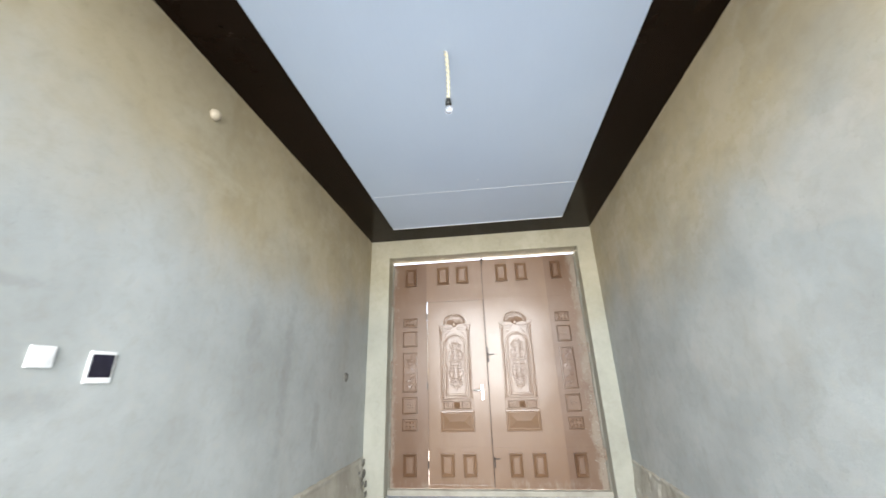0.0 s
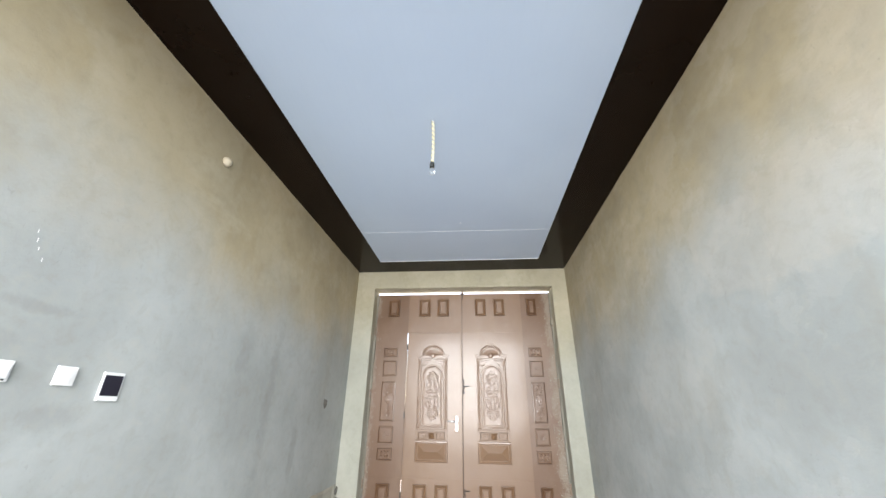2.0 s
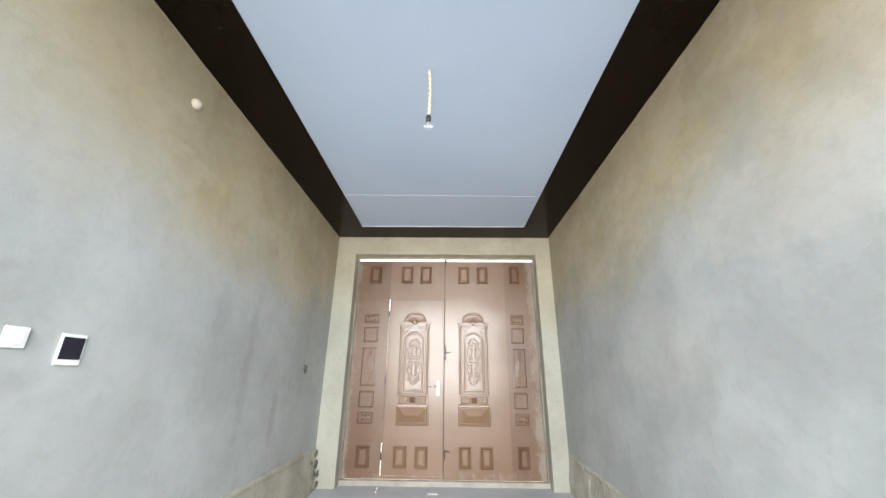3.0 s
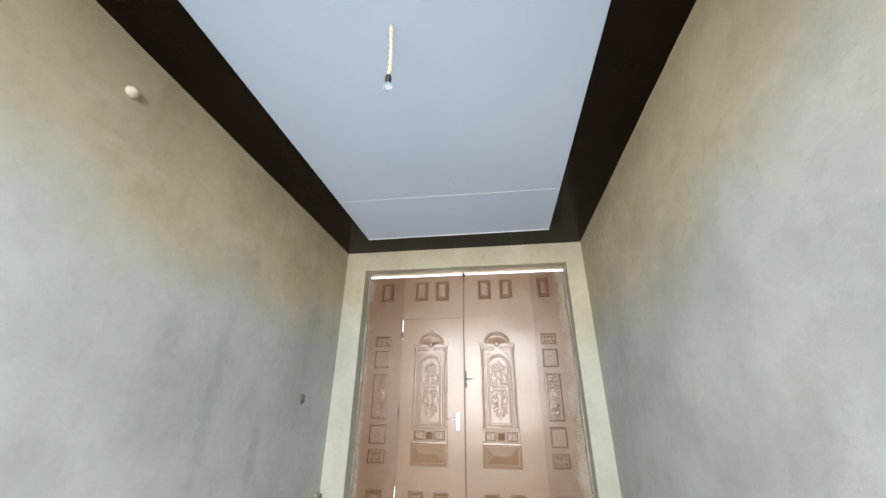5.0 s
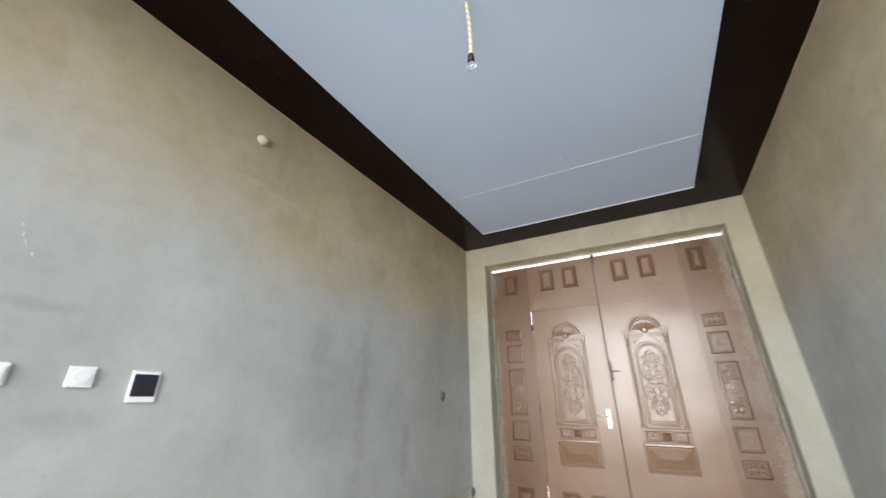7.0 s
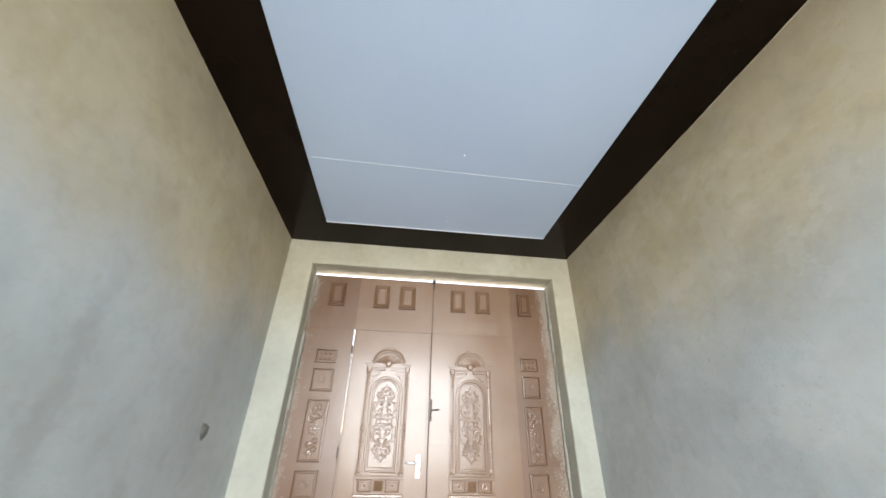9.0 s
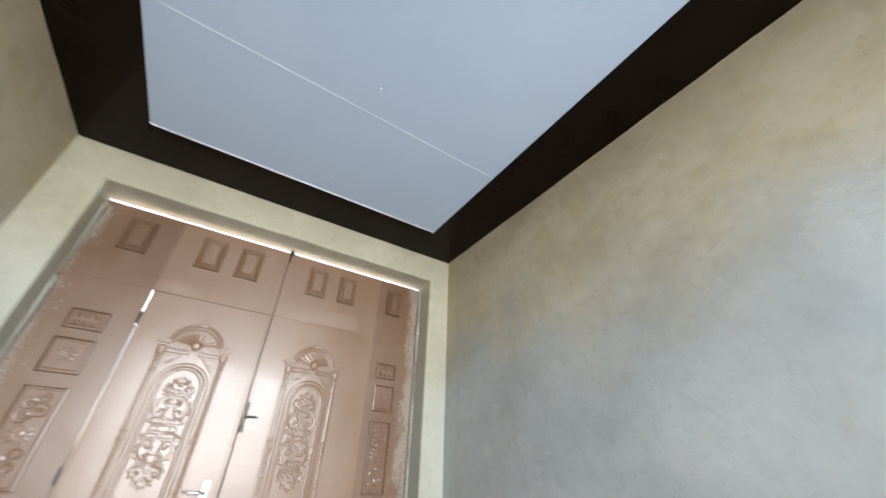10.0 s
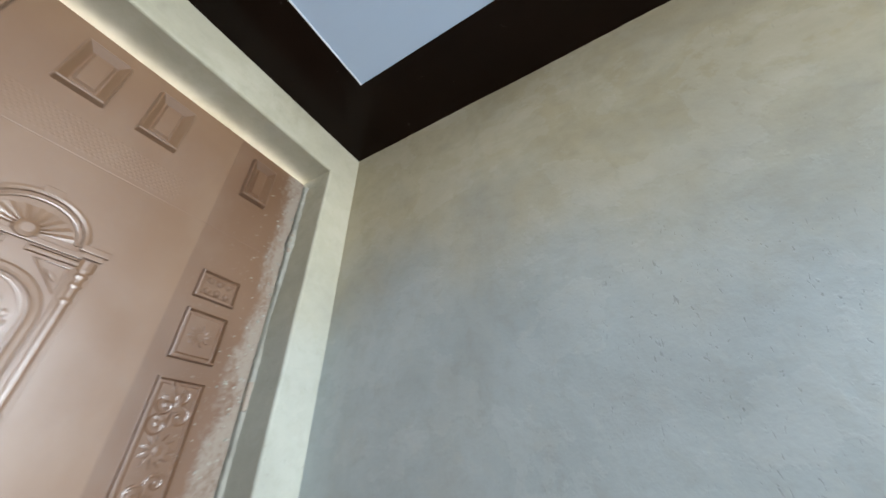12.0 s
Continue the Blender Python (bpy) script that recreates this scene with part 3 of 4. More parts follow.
def side_panels(parent, x0, x1):
    c = (x0 + x1) / 2
    for z0, z1 in ((2.114, 2.252), (0.726, 0.878)):
        bm = relief(bmesh.new(), x0, x1, z0, z1, SQUARE)
        for i in (-1, 0, 1):
            for j in (-1, 1):
                lathe(bm, (c + i * 0.045, GY, (z0 + z1) / 2 + j * 0.026), (0, -1, 0), [(0, 0.020), (0.010, 0.017), (0.017, 0.008), (0.018, 0.001)], 8)
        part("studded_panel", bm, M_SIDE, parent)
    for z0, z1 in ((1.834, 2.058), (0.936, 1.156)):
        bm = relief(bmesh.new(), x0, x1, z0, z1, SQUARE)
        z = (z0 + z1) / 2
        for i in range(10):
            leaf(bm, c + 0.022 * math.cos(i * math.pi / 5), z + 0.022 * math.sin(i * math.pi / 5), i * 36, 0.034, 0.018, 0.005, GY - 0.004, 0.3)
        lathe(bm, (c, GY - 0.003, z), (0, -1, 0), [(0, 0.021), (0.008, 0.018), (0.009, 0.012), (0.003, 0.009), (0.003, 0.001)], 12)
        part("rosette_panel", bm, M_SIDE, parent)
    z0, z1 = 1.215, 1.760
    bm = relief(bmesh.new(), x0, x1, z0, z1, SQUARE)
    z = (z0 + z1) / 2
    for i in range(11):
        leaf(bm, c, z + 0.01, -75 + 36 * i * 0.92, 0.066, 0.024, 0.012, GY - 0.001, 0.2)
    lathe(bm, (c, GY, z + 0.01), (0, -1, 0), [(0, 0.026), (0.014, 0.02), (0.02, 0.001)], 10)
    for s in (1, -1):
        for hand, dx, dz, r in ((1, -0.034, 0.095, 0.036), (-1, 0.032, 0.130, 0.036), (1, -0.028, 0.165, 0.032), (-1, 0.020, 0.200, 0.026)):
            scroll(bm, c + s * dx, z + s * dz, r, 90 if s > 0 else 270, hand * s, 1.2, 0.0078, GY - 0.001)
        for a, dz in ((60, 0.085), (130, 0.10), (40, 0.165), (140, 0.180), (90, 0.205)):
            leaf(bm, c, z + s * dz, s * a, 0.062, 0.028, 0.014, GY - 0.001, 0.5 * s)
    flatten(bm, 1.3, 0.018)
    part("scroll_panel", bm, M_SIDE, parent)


def smooth_line(pts, n=5):
    """A smooth run of points through the given ones."""
    out = []
    for i in range(len(pts) - 1):
        p = [Vector(pts[max(0, min(len(pts) - 1, i + d))]) for d in (-1, 0, 1, 2)]
        for j in range(n):
            t = j / n
            out.append(0.5 * (2 * p[1] + (p[2] - p[0]) * t + (2 * p[0] - 5 * p[1] + 4 * p[2] - p[3]) * t * t + (3 * p[1] - p[0] - 3 * p[2] + p[3]) * t ** 3))
    return out + [Vector(pts[-1])]


def arch_points(cx, half, z_spring, z_top, n=18, y=GY):
    return [(cx + half * math.cos(a), y, z_spring + (z_top - z_spring) * math.sin(a)) for a in [math.pi * i / n for i in range(n + 1)]]


def spray(c, z_mid, s):
    """One half of the pressed scrollwork: a beaded stem, paired scrolls with leaflets and a palmette at the tip."""
    bm = bmesh.new()
    for k in (-1, 1):
        runs = (
            (((0.004, 0.196), (0.040, 0.190), (0.074, 0.158), (0.084, 0.112), (0.064, 0.070), (0.034, 0.072), (0.026, 0.102), (0.046, 0.116), (0.056, 0.096)), 0.0072),
            (((0.004, 0.018), (0.030, 0.026), (0.058, 0.024), (0.078, 0.044), (0.070, 0.064)), 0.0062),
            (((0.004, 0.204), (0.030, 0.214), (0.058, 0.226), (0.066, 0.254), (0.046, 0.270), (0.030, 0.254), (0.042, 0.240)), 0.0062),
            (((0.006, 0.150), (0.024, 0.146), (0.042, 0.156), (0.034, 0.172), (0.020, 0.166)), 0.0052),
            (((0.004, 0.268), (0.018, 0.290), (0.036, 0.292), (0.030, 0.310)), 0.0050),
        )
        for run, thick in runs:
            pts = smooth_line([(c + k * u * 1.14, z_mid + s * v) for u, v in run], 4)
            n = len(pts) - 1
            tube(bm, [(x, GY - 0.003, z) for x, z in pts], [thick * (0.85 + 0.65 * math.sin(math.pi * min(1, 0.2 + i / n))) for i in range(n + 1)], 6)
        for u, v in ((0.052, 0.100), (0.042, 0.246), (0.026, 0.166), (0.071, 0.060)):
            lathe(bm, (c + k * u * 1.14, GY + 0.001, z_mid + s * v), (0, -1, 0), [(0, 0.012), (0.008, 0.010), (0.011, 0.001)], 7)
        for u, v, a, ln in ((0.082, 0.120, 20, 0.026), (0.076, 0.152, 50, 0.030), (0.055, 0.180, 75, 0.026), (0.066, 0.072, -50, 0.026), (0.040, 0.066, -100, 0.024), (0.030, 0.110, 150, 0.020), (0.076, 0.040, -15, 0.026), (0.055, 0.022, -70, 0.024), (0.030, 0.022, -110, 0.020), (0.064, 0.234, 5, 0.026), (0.064, 0.258, 50, 0.026), (0.046, 0.270, 95, 0.024), (0.034, 0.298, 40, 0.024), (0.018, 0.292, 120, 0.020), (0.012, 0.125, 60, 0.030), (0.012, 0.125, 10, 0.024), (0.014, 0.215, 60, 0.030), (0.012, 0.235, 110, 0.026), (0.014, 0.050, 40, 0.032), (0.012, 0.180, -20, 0.022), (0.086, 0.100, -10, 0.020), (0.060, 0.205, 30, 0.022)):
            leaf(bm, c + k * u * 1.14, z_mid + s * v, (a if k > 0 else 180 - a) * s, ln * 1.1, 0.022, 0.010, GY, 0.5 * k * s)
    for i in range(9):
        z = z_mid + s * (0.075 + 0.022 * i)
        box(bm, (c - 0.011 + 0.0006 * i, GY - 0.007, z - 0.0065), (c + 0.011 - 0.0006 * i, GY + 0.001, z + 0.0065))
    for a, ln in ((90, 0.062), (62, 0.052), (118, 0.052), (34, 0.040), (146, 0.040)):
        leaf(bm, c, z_mid + s * 0.290, a * s, ln, 0.018, 0.011, GY, 0)
    for a, ln in ((90, 0.050), (60, 0.046), (120, 0.046), (28, 0.036), (152, 0.036)):
        leaf(bm, c, z_mid + s * 0.022, a * s, ln, 0.016, 0.010, GY, 0)
    return bm


def portal(parent, x0, x1):
    """The pressed doorway motif: pediment with a fan, columns, arched scroll panel, rosettes and a low pyramid."""
    c = (x0 + x1) / 2
    w = (x1 - x0) / 2
    # pediment
    bm = bmesh.new()
    arc = arch_points(c, w * 0.70, 2.136, 2.280)
    tube(bm, [(x, GY - 0.004, z) for x, _, z in arc], 0.013, 7)
    arc = arch_points(c, w * 0.60, 2.131, 2.250)
    tube(bm, [(x, GY - 0.002, z) for x, _, z in arc], 0.007, 6)
    for s in (-1, 1):
        box(bm, (c + s * w * 0.86 - 0.045, GY - 0.018, 2.121), (c + s * w * 0.86 + 0.045, GY, 2.148), 0.004)
        box(bm, (c + s * w * 0.86 - 0.034, GY - 0.012, 2.099), (c + s * w * 0.86 + 0.034, GY, 2.121), 0.004)
    box(bm, (c - 0.030, GY - 0.020, 2.273), (c + 0.030, GY, 2.305), 0.004)
    part("pediment", flatten(bm, 1.1, 0.018), M_GATE, parent)
    bm = bmesh.new()
    for i in range(9):
        a0, a1 = radians(6 + 168 * i / 9), radians(6 + 168 * (i + 1) / 9)
        am = (a0 + a1) / 2
        r0, r1 = 0.034, w * 0.55
        ring = [(r0, a0, 0.0), (r1, a0, 0.0), (r1 * 1.03, am, 0.004), (r1, a1, 0.0), (r0, a1, 0.0), (r0, am, 0.008)]
        vs = [bm.verts.new((c + r * math.cos(t), GY - h, 2.126 + 0.72 * r * math.sin(t))) for r, t, h in ring]
        bm.faces.new((vs[0], vs[1], vs[2], vs[5]))
        bm.faces.new((vs[5], vs[2], vs[3], vs[4]))
    lathe(bm, (c, GY, 2.127), (0, -1, 0), [(0, 0.036), (0.016, 0.032), (0.022, 0.018), (0.022, 0.001)], 14)
    part("fan", bm, M_GATE, parent)
    # cornice under the pediment
    bm = bmesh.new()
    for xa, xb in ((x0 + 0.05, c - 0.028), (c + 0.028, x1 - 0.05)):
        relief(bm, xa, xb, 2.058, 2.086, [(0, -0.001), (0.002, 0.016), (0.006, 0.016), (0.0065, 0.0005)])
    part("slot_frame", flatten(bm, 0.7), M_GATE, parent)
    bm = boxes(((x0 + 0.055, GY - 0.014, 2.090), (x1 - 0.055, GY, 2.111)), ((x0 + 0.05, GY - 0.010, 2.064), (c - 0.03, GY, 2.078)), ((c + 0.03, GY - 0.010, 2.064), (x1 - 0.05, GY, 2.078)), bevel=0.003)
    part("cornice", flatten(bm, 0.7), M_GATE, parent)
    # columns
    for s in (-1, 1):
        x = c + s * (w - 0.032)
        prof = []
        for i in range(80):
            u = i / 79
            z = 1.127 + (2.087 - 1.127) * u
            r = 0.016
            if u < 0.38:
                r = 0.0155 + 0.0022 * math.sin(u * 190)
            for at, wide in ((0.40, 0.010), (0.44, 0.008), (0.84, 0.008), (0.90, 0.007), (0.94, 0.008)):
                if abs(u - at) < wide:
                    r = 0.0215
            if u > 0.962 or u < 0.02:
                r = 0.026
            prof.append((z - 1.127, r))
        bm = boxes(((x - 0.028, GY - 0.007, 1.130), (x + 0.028, GY, 2.090)), bevel=0.003)
        lathe(bm, (x, GY - 0.004, 1.127), (0, 0, 1), prof, 10)
        part("column", flatten(bm, 1.0, 0.022), M_GATE, parent)
    # arched panel
    bm = bmesh.new()
    h = w - 0.082
    outline = [(c + h, GY, 1.156)] + [(c + h * math.cos(a), GY, 1.842 + 0.145 * math.sin(a)) for a in [math.pi * i / 16 for i in range(17)]] + [(c - h, GY, 1.156)]
    outline += [(c + h, GY, 1.156)]
    tube(bm, [(x, GY - 0.005, z) for x, _, z in outline], 0.017, 8)
    inner = [(c + (x - c) * 0.80, GY - 0.001, 1.572 + (z - 1.572) * 0.933) for x, _, z in outline]
    tube(bm, inner, 0.006, 6)
    for s in (-1, 1):
        a, b = c + s * (w - 0.072), c + s * (w - 0.165)
        tube(bm, [(a, GY - 0.003, 2.045), (b, GY - 0.003, 2.045), (a, GY - 0.003, 1.945), (a, GY - 0.003, 2.045)], 0.0045, 6)
        leaf(bm, a - s * 0.012, 1.985, 90 + s * 38, 0.055, 0.022, 0.010, GY, 0.2 * s)
    part("arched_panel", flatten(bm, 0.7), M_GATE, parent)
    # two sprays of scrollwork, mirrored above and below the middle
    for s in (1, -1):
        part("scrollwork", flatten(spray(c, 1.575, s), 1.7, 0.014), M_GATE, parent)
    # ledge, rosettes, low pyramid
    part("ledge", boxes(((x0 - 0.005, GY - 0.018, 1.101), (x1 + 0.005, GY, 1.118)), ((x0 + 0.01, GY - 0.010, 1.118), (x1 - 0.01, GY, 1.128)), bevel=0.003), M_GATE, parent)
    for s in (-1, 1):
        xa = c + s * 0.125
        bm = relief(bmesh.new(), xa - 0.065, xa + 0.065, 0.990, 1.093, SQUARE)
        rosette(bm, xa, 1.041, 0.040, 8)
        part("rosette_panel", bm, M_GATE, parent)
        box_bm = boxes(((c + s * (w - 0.022) - 0.016, GY - 0.012, 0.990), (c + s * (w - 0.022) + 0.016, GY, 1.093)), bevel=0.003)
        part("corner_block", box_bm, M_GATE, parent)
    part("stud_pyramid", relief(bmesh.new(), c - 0.052, c + 0.052, 0.990, 1.093, [(0, -0.001), (0.003, 0.006), (0.008, 0.006), (0.012, -0.0005), (0.051, 0.040)]), M_GATE, parent)
    part("pyramid_panel", relief(bmesh.new(), x0, x1, 0.711, 0.979, LOW_PYRAMID), M_GATE, parent)


def hinge(parent, x, z, length=0.11, material=M_GATE):
    bm = lathe(bmesh.new(), (x, GY - 0.012, z - length / 2), (0, 0, 1), [(0, 0.011), (0.003, 0.014), (length * 0.48, 0.014), (length * 0.49, 0.011), (length * 0.51, 0.011), (length * 0.52, 0.014), (length - 0.003, 0.014), (length, 0.010)], 10)
    part("hinge", bm, material, parent)


# left leaf with its wicket
leaf_l = thing("gate_leaf", (LX, GY, GATE_LOW), "brown pressed-metal gate leaf with a wicket door", "gate", "gate leaves")
sheet("top_sheet", leaf_l, SIDE_L, MID - 0.004, 2.480, GATE_TOP)
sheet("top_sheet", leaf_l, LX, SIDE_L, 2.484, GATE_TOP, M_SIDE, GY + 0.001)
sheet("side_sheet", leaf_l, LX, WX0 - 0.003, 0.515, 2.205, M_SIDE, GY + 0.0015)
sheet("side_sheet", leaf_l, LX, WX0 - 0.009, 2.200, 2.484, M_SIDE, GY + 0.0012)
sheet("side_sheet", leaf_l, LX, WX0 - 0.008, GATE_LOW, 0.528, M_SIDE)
sheet("sill_strip", leaf_l, WX0 - 0.008, MID - 0.004, GATE_LOW, WZ0 - 0.002)
# unseen strip added behind the wicket's top gap to block light
sheet("light_stop", leaf_l, WX0, WX1, 2.45, 2.50, M_STEEL, GY + 0.012, 0.02)
# unseen strips added behind the side gap to break up the sun streak
for z0, z1 in ((0.50, 0.68), (0.75, 1.28), (1.35, 1.45)):
    sheet("light_stop", leaf_l, WX0 - 0.03, WX0 + 0.02, z0, z1, M_STEEL, GY + 0.013, 0.012)
rect_panels(leaf_l, ((-0.982, -0.800), (-0.482, -0.298), (-0.188, 0.000)), 2.736, 3.016, "top_panel")
rect_panels(leaf_l, ((-0.990, -0.803),), 0.190, 0.460, "bottom_panel")
side_panels(leaf_l, -1.010, -0.796)
part("hatched_band", hatched_band(SIDE_L + 0.02, 0.190, 2.500, 2.640), M_GATE, leaf_l)
for z in (2.50, 1.59, 0.45):
    hinge(leaf_l, LX - 0.012, z, 0.12)
wicket = sheet("wicket_door", leaf_l, WX0, WX1, 0.515, WZ1, label="closed wicket door in the gate leaf")
sheet("low_sheet", wicket, WX0, WX1, WZ0, 0.528, y=GY - 0.0015)
rect_panels(wicket, ((-0.484, -0.297), (-0.187, -0.009)), 0.190, 0.460, "bottom_panel")
portal(wicket, -0.474, -0.010)
part("edge_strip", boxes(((WX1 - 0.022, GY - 0.006, WZ0), (WX1, GY, WZ1)), bevel=0.002), M_GATE, wicket)
part("edge_strip", boxes(((WX0, GY - 0.005, WZ0), (WX0 + 0.018, GY, WZ1)), bevel=0.002), M_GATE, wicket)
for z in (2.26, 1.30, 0.33):
    bm = lathe(bmesh.new(), (WX0 - 0.007, GY - 0.006, z - 0.045), (0, 0, 1), [(0, 0.009), (0.09, 0.009)], 10)
    part("hinge", bm, M_STEEL, wicket, "dark steel hinge")
bm = boxes(((0.095, GY - 0.010, 1.105), (0.135, GY, 1.295)), bevel=0.004)
plate = part("handle_plate", bm, M_NICKEL, wicket, "pale metal handle plate")
bm = lathe(bmesh.new(), (0.115, GY - 0.008, 1.225), (0, -1, 0), [(0, 0.012), (0.036, 0.010), (0.040, 0.011), (0.048, 0.009)], 10)
tube(bm, [(0.115, GY - 0.050, 1.225), (0.07, GY - 0.052, 1.227), (0.015, GY - 0.050, 1.230), (-0.005, GY - 0.044, 1.231)], [0.011, 0.009, 0.008, 0.006], 8)
part("lever", bm, M_NICKEL, plate, smooth=True)
bm = lathe(bmesh.new(), (0.115, GY - 0.008, 1.150), (0, -1, 0), [(0, 0.010), (0.006, 0.009), (0.007, 0.004)], 10)
part("keyhole", bm, M_STEEL, plate)

# right leaf
leaf_r = thing("gate_leaf", (RX, GY, GATE_LOW), "brown pressed-metal gate leaf splashed with dry cement", "gate", "gate leaves")
sheet("top_sheet", leaf_r, MID + 0.003, SIDE_R, 2.480, GATE_TOP)
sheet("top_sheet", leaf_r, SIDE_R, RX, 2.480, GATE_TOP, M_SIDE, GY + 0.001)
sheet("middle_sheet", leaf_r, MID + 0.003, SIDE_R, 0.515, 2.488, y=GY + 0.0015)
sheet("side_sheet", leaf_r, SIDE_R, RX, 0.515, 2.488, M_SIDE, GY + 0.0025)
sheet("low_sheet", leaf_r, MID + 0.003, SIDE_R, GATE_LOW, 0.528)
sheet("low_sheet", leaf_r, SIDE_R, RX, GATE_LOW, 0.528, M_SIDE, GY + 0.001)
sheet("cover_strip", leaf_r, MID - 0.03, MID + 0.03, GATE_LOW, GATE_TOP, M_STRIP, GY + 0.013, 0.012)
rect_panels(leaf_r, ((0.413, 0.588), (0.710, 0.881), (1.222, 1.375)), 2.738, 3.014, "top_panel")
rect_panels(leaf_r, ((0.410, 0.579), (0.703, 0.875), (1.214, 1.372)), 0.192, 0.464, "bottom_panel")
side_panels(leaf_r, 1.204, 1.398)
portal(leaf_r, 0.408, 0.862)
part("hatched_band", hatched_band(0.240, 0.985, 2.500, 2.640), M_GATE, leaf_r)
part("lock_plate", boxes(((0.232, GY - 0.002, 1.38), (0.385, GY + 0.001, 1.982)), bevel=0.001), M_PLATE, leaf_r, "smooth glossy brown lock plate")
for z in (2.62, 1.74, 0.45):
    hinge(leaf_r, RX + 0.012, z, 0.13)
bm = lathe(bmesh.new(), (0.222, GY - 0.014, 1.62), (0, 0, 1), [(0, 0.006), (0.004, 0.0075), (0.17, 0.0075), (0.175, 0.005)], 8)
tube(bm, [(0.222, GY - 0.014, 1.690), (0.235, GY - 0.030, 1.692), (0.305, GY - 0.034, 1.696)], [0.007, 0.007, 0.006], 8)
box(bm, (0.210, GY - 0.010, 1.59), (0.236, GY, 1.63), 0.002)
part("bolt", bm, M_STEEL, leaf_r, "dark steel slide bolt")
bm = lathe(bmesh.new(), (0.222, GY - 0.014, 0.30), (0, 0, 1), [(0, 0.007), (0.12, 0.007)], 8)
tube(bm, [(0.222, GY - 0.014, 0.40), (0.29, GY - 0.03, 0.402)], 0.006, 8)
part("bolt", bm, M_STEEL, leaf_r, "dark steel foot bolt")
bm = lathe(bmesh.new(), (0.212, GY - 0.012, 3.01), (0, 0, 1), [(0, 0.008), (0.115, 0.008), (0.13, 0.005)], 8)
box(bm, (0.194, GY - 0.010, 3.085), (0.236, GY + 0.012, 3.125), 0.003)
part("bolt", bm, M_STEEL, leaf_r, "dark steel top bolt")

# steel posts set in the piers
for x0, x1 in ((PL - 0.001, LX - 0.003), (RX + 0.003, PR + 0.001)):
    setting("gate_post", boxes(((x0, GY - 0.006, 0.0), (x1, GY + 0.05, GATE_TOP)), bevel=0.002), M_PIER, "plaster-smeared steel post at the gate's edge", "post")

# unseen strips added so that no sun leaks in beside the leaves
for x0, x1 in ((PL - 0.001, LX + 0.03), (RX - 0.03, PR + 0.001)):
    setting("gate_stop", boxes(((x0, GY + 0.014, 0.0), (x1, GY + 0.052, GATE_TOP - 0.004))), M_STEEL, "unseen dark steel strip blocking sunlight behind the gate's edge", "post")



def cement_bead(x, side, seed):
    """Uneven mortar squeezed out between a post and the gate's edge."""
    bm = bmesh.new()
    prev = None
    n = 420
    for i in range(n + 1):
        z = 0.07 + (GATE_TOP - 0.09) * i / n
        w = 0.006 + 0.014 * noise.noise((z * 2.1, seed, 0)) + 0.010 * noise.noise((z * 9, seed, 4)) + 0.006 * noise.noise((z * 34, seed, 8))
        w = max(w, 0.0008)
        out = 0.010 + 0.9 * w + 0.004 * noise.noise((z * 21, seed, 12))
        row = [bm.verts.new(p) for p in ((x, GY - out - 0.012, z), (x - side * w * 0.7, GY - out, z), (x - side * (w + 0.016), GY - 0.0065, z), (x, GY - 0.004, z))]
        if prev:
            for a in range(3):
                bm.faces.new((prev[a], prev[a + 1], row[a + 1], row[a]))
        prev = row
    return bm


setting("cement_bead_left", cement_bead(PL, -1, 3.3), M_ROUGH, "uneven mortar bead beside the gate leaf", "mortar bead", True)
setting("cement_bead_right", cement_bead(PR, 1, 6.1), M_ROUGH, "uneven mortar bead beside the gate leaf", "mortar bead", True)



def spatter():
    """Dried crumbs of mortar stuck to the gate beside its hinges."""
    rng = random.Random(11)
    bm = bmesh.new()
    for i in range(240):
        near = rng.random() ** 1.8
        x = RX - 0.012 - 0.19 * near if i % 4 else LX + 0.010 + 0.10 * near
        z = rng.uniform(0.25, 3.04)
        r = rng.uniform(0.002, 0.0065) * (1.25 - 0.6 * near)
        lean, tall = rng.uniform(0, math.pi), rng.uniform(1.0, 2.2)
        ring = []
        for j in range(6):
            a = 2 * math.pi * j / 6
            u, v = r * math.cos(a) * rng.uniform(0.7, 1.2), r * tall * math.sin(a) * rng.uniform(0.7, 1.2)
            ring.append(bm.verts.new((x + u * math.cos(lean) - v * math.sin(lean), GY + 0.003, z + u * math.sin(lean) + v * math.cos(lean))))
        top = [bm.verts.new((x + 0.55 * (v.co.x - x), GY - r * rng.uniform(0.5, 1.0), z + 0.55 * (v.co.z - z))) for v in ring]
        for j in range(6):
            bm.faces.new((ring[j], ring[(j + 1) % 6], top[(j + 1) % 6], top[j]))
        bm.faces.new(top)
    return bm


tagged(new("mortar_spatter", finish("mortar_spatter", spatter(), M_ROUGH)), "dried mortar crumbs stuck along the gate's edges", "mortar", kind="stuff")

# ---- house door ----
door = thing("house_door", (XL - 0.10, dy0, dz0), "closed dark brown moulded house door", "door")
DX = XL - 0.035
part("door_leaf", boxes(((DX - 0.05, dy0 + 0.006, dz0 + 0.004), (DX, dy1 - 0.006, dz1 - 0.006)), bevel=0.003), M_DOOR, door)
yc = (dy0 + dy1) / 2
hw = (dy1 - dy0) / 2 - 0.125
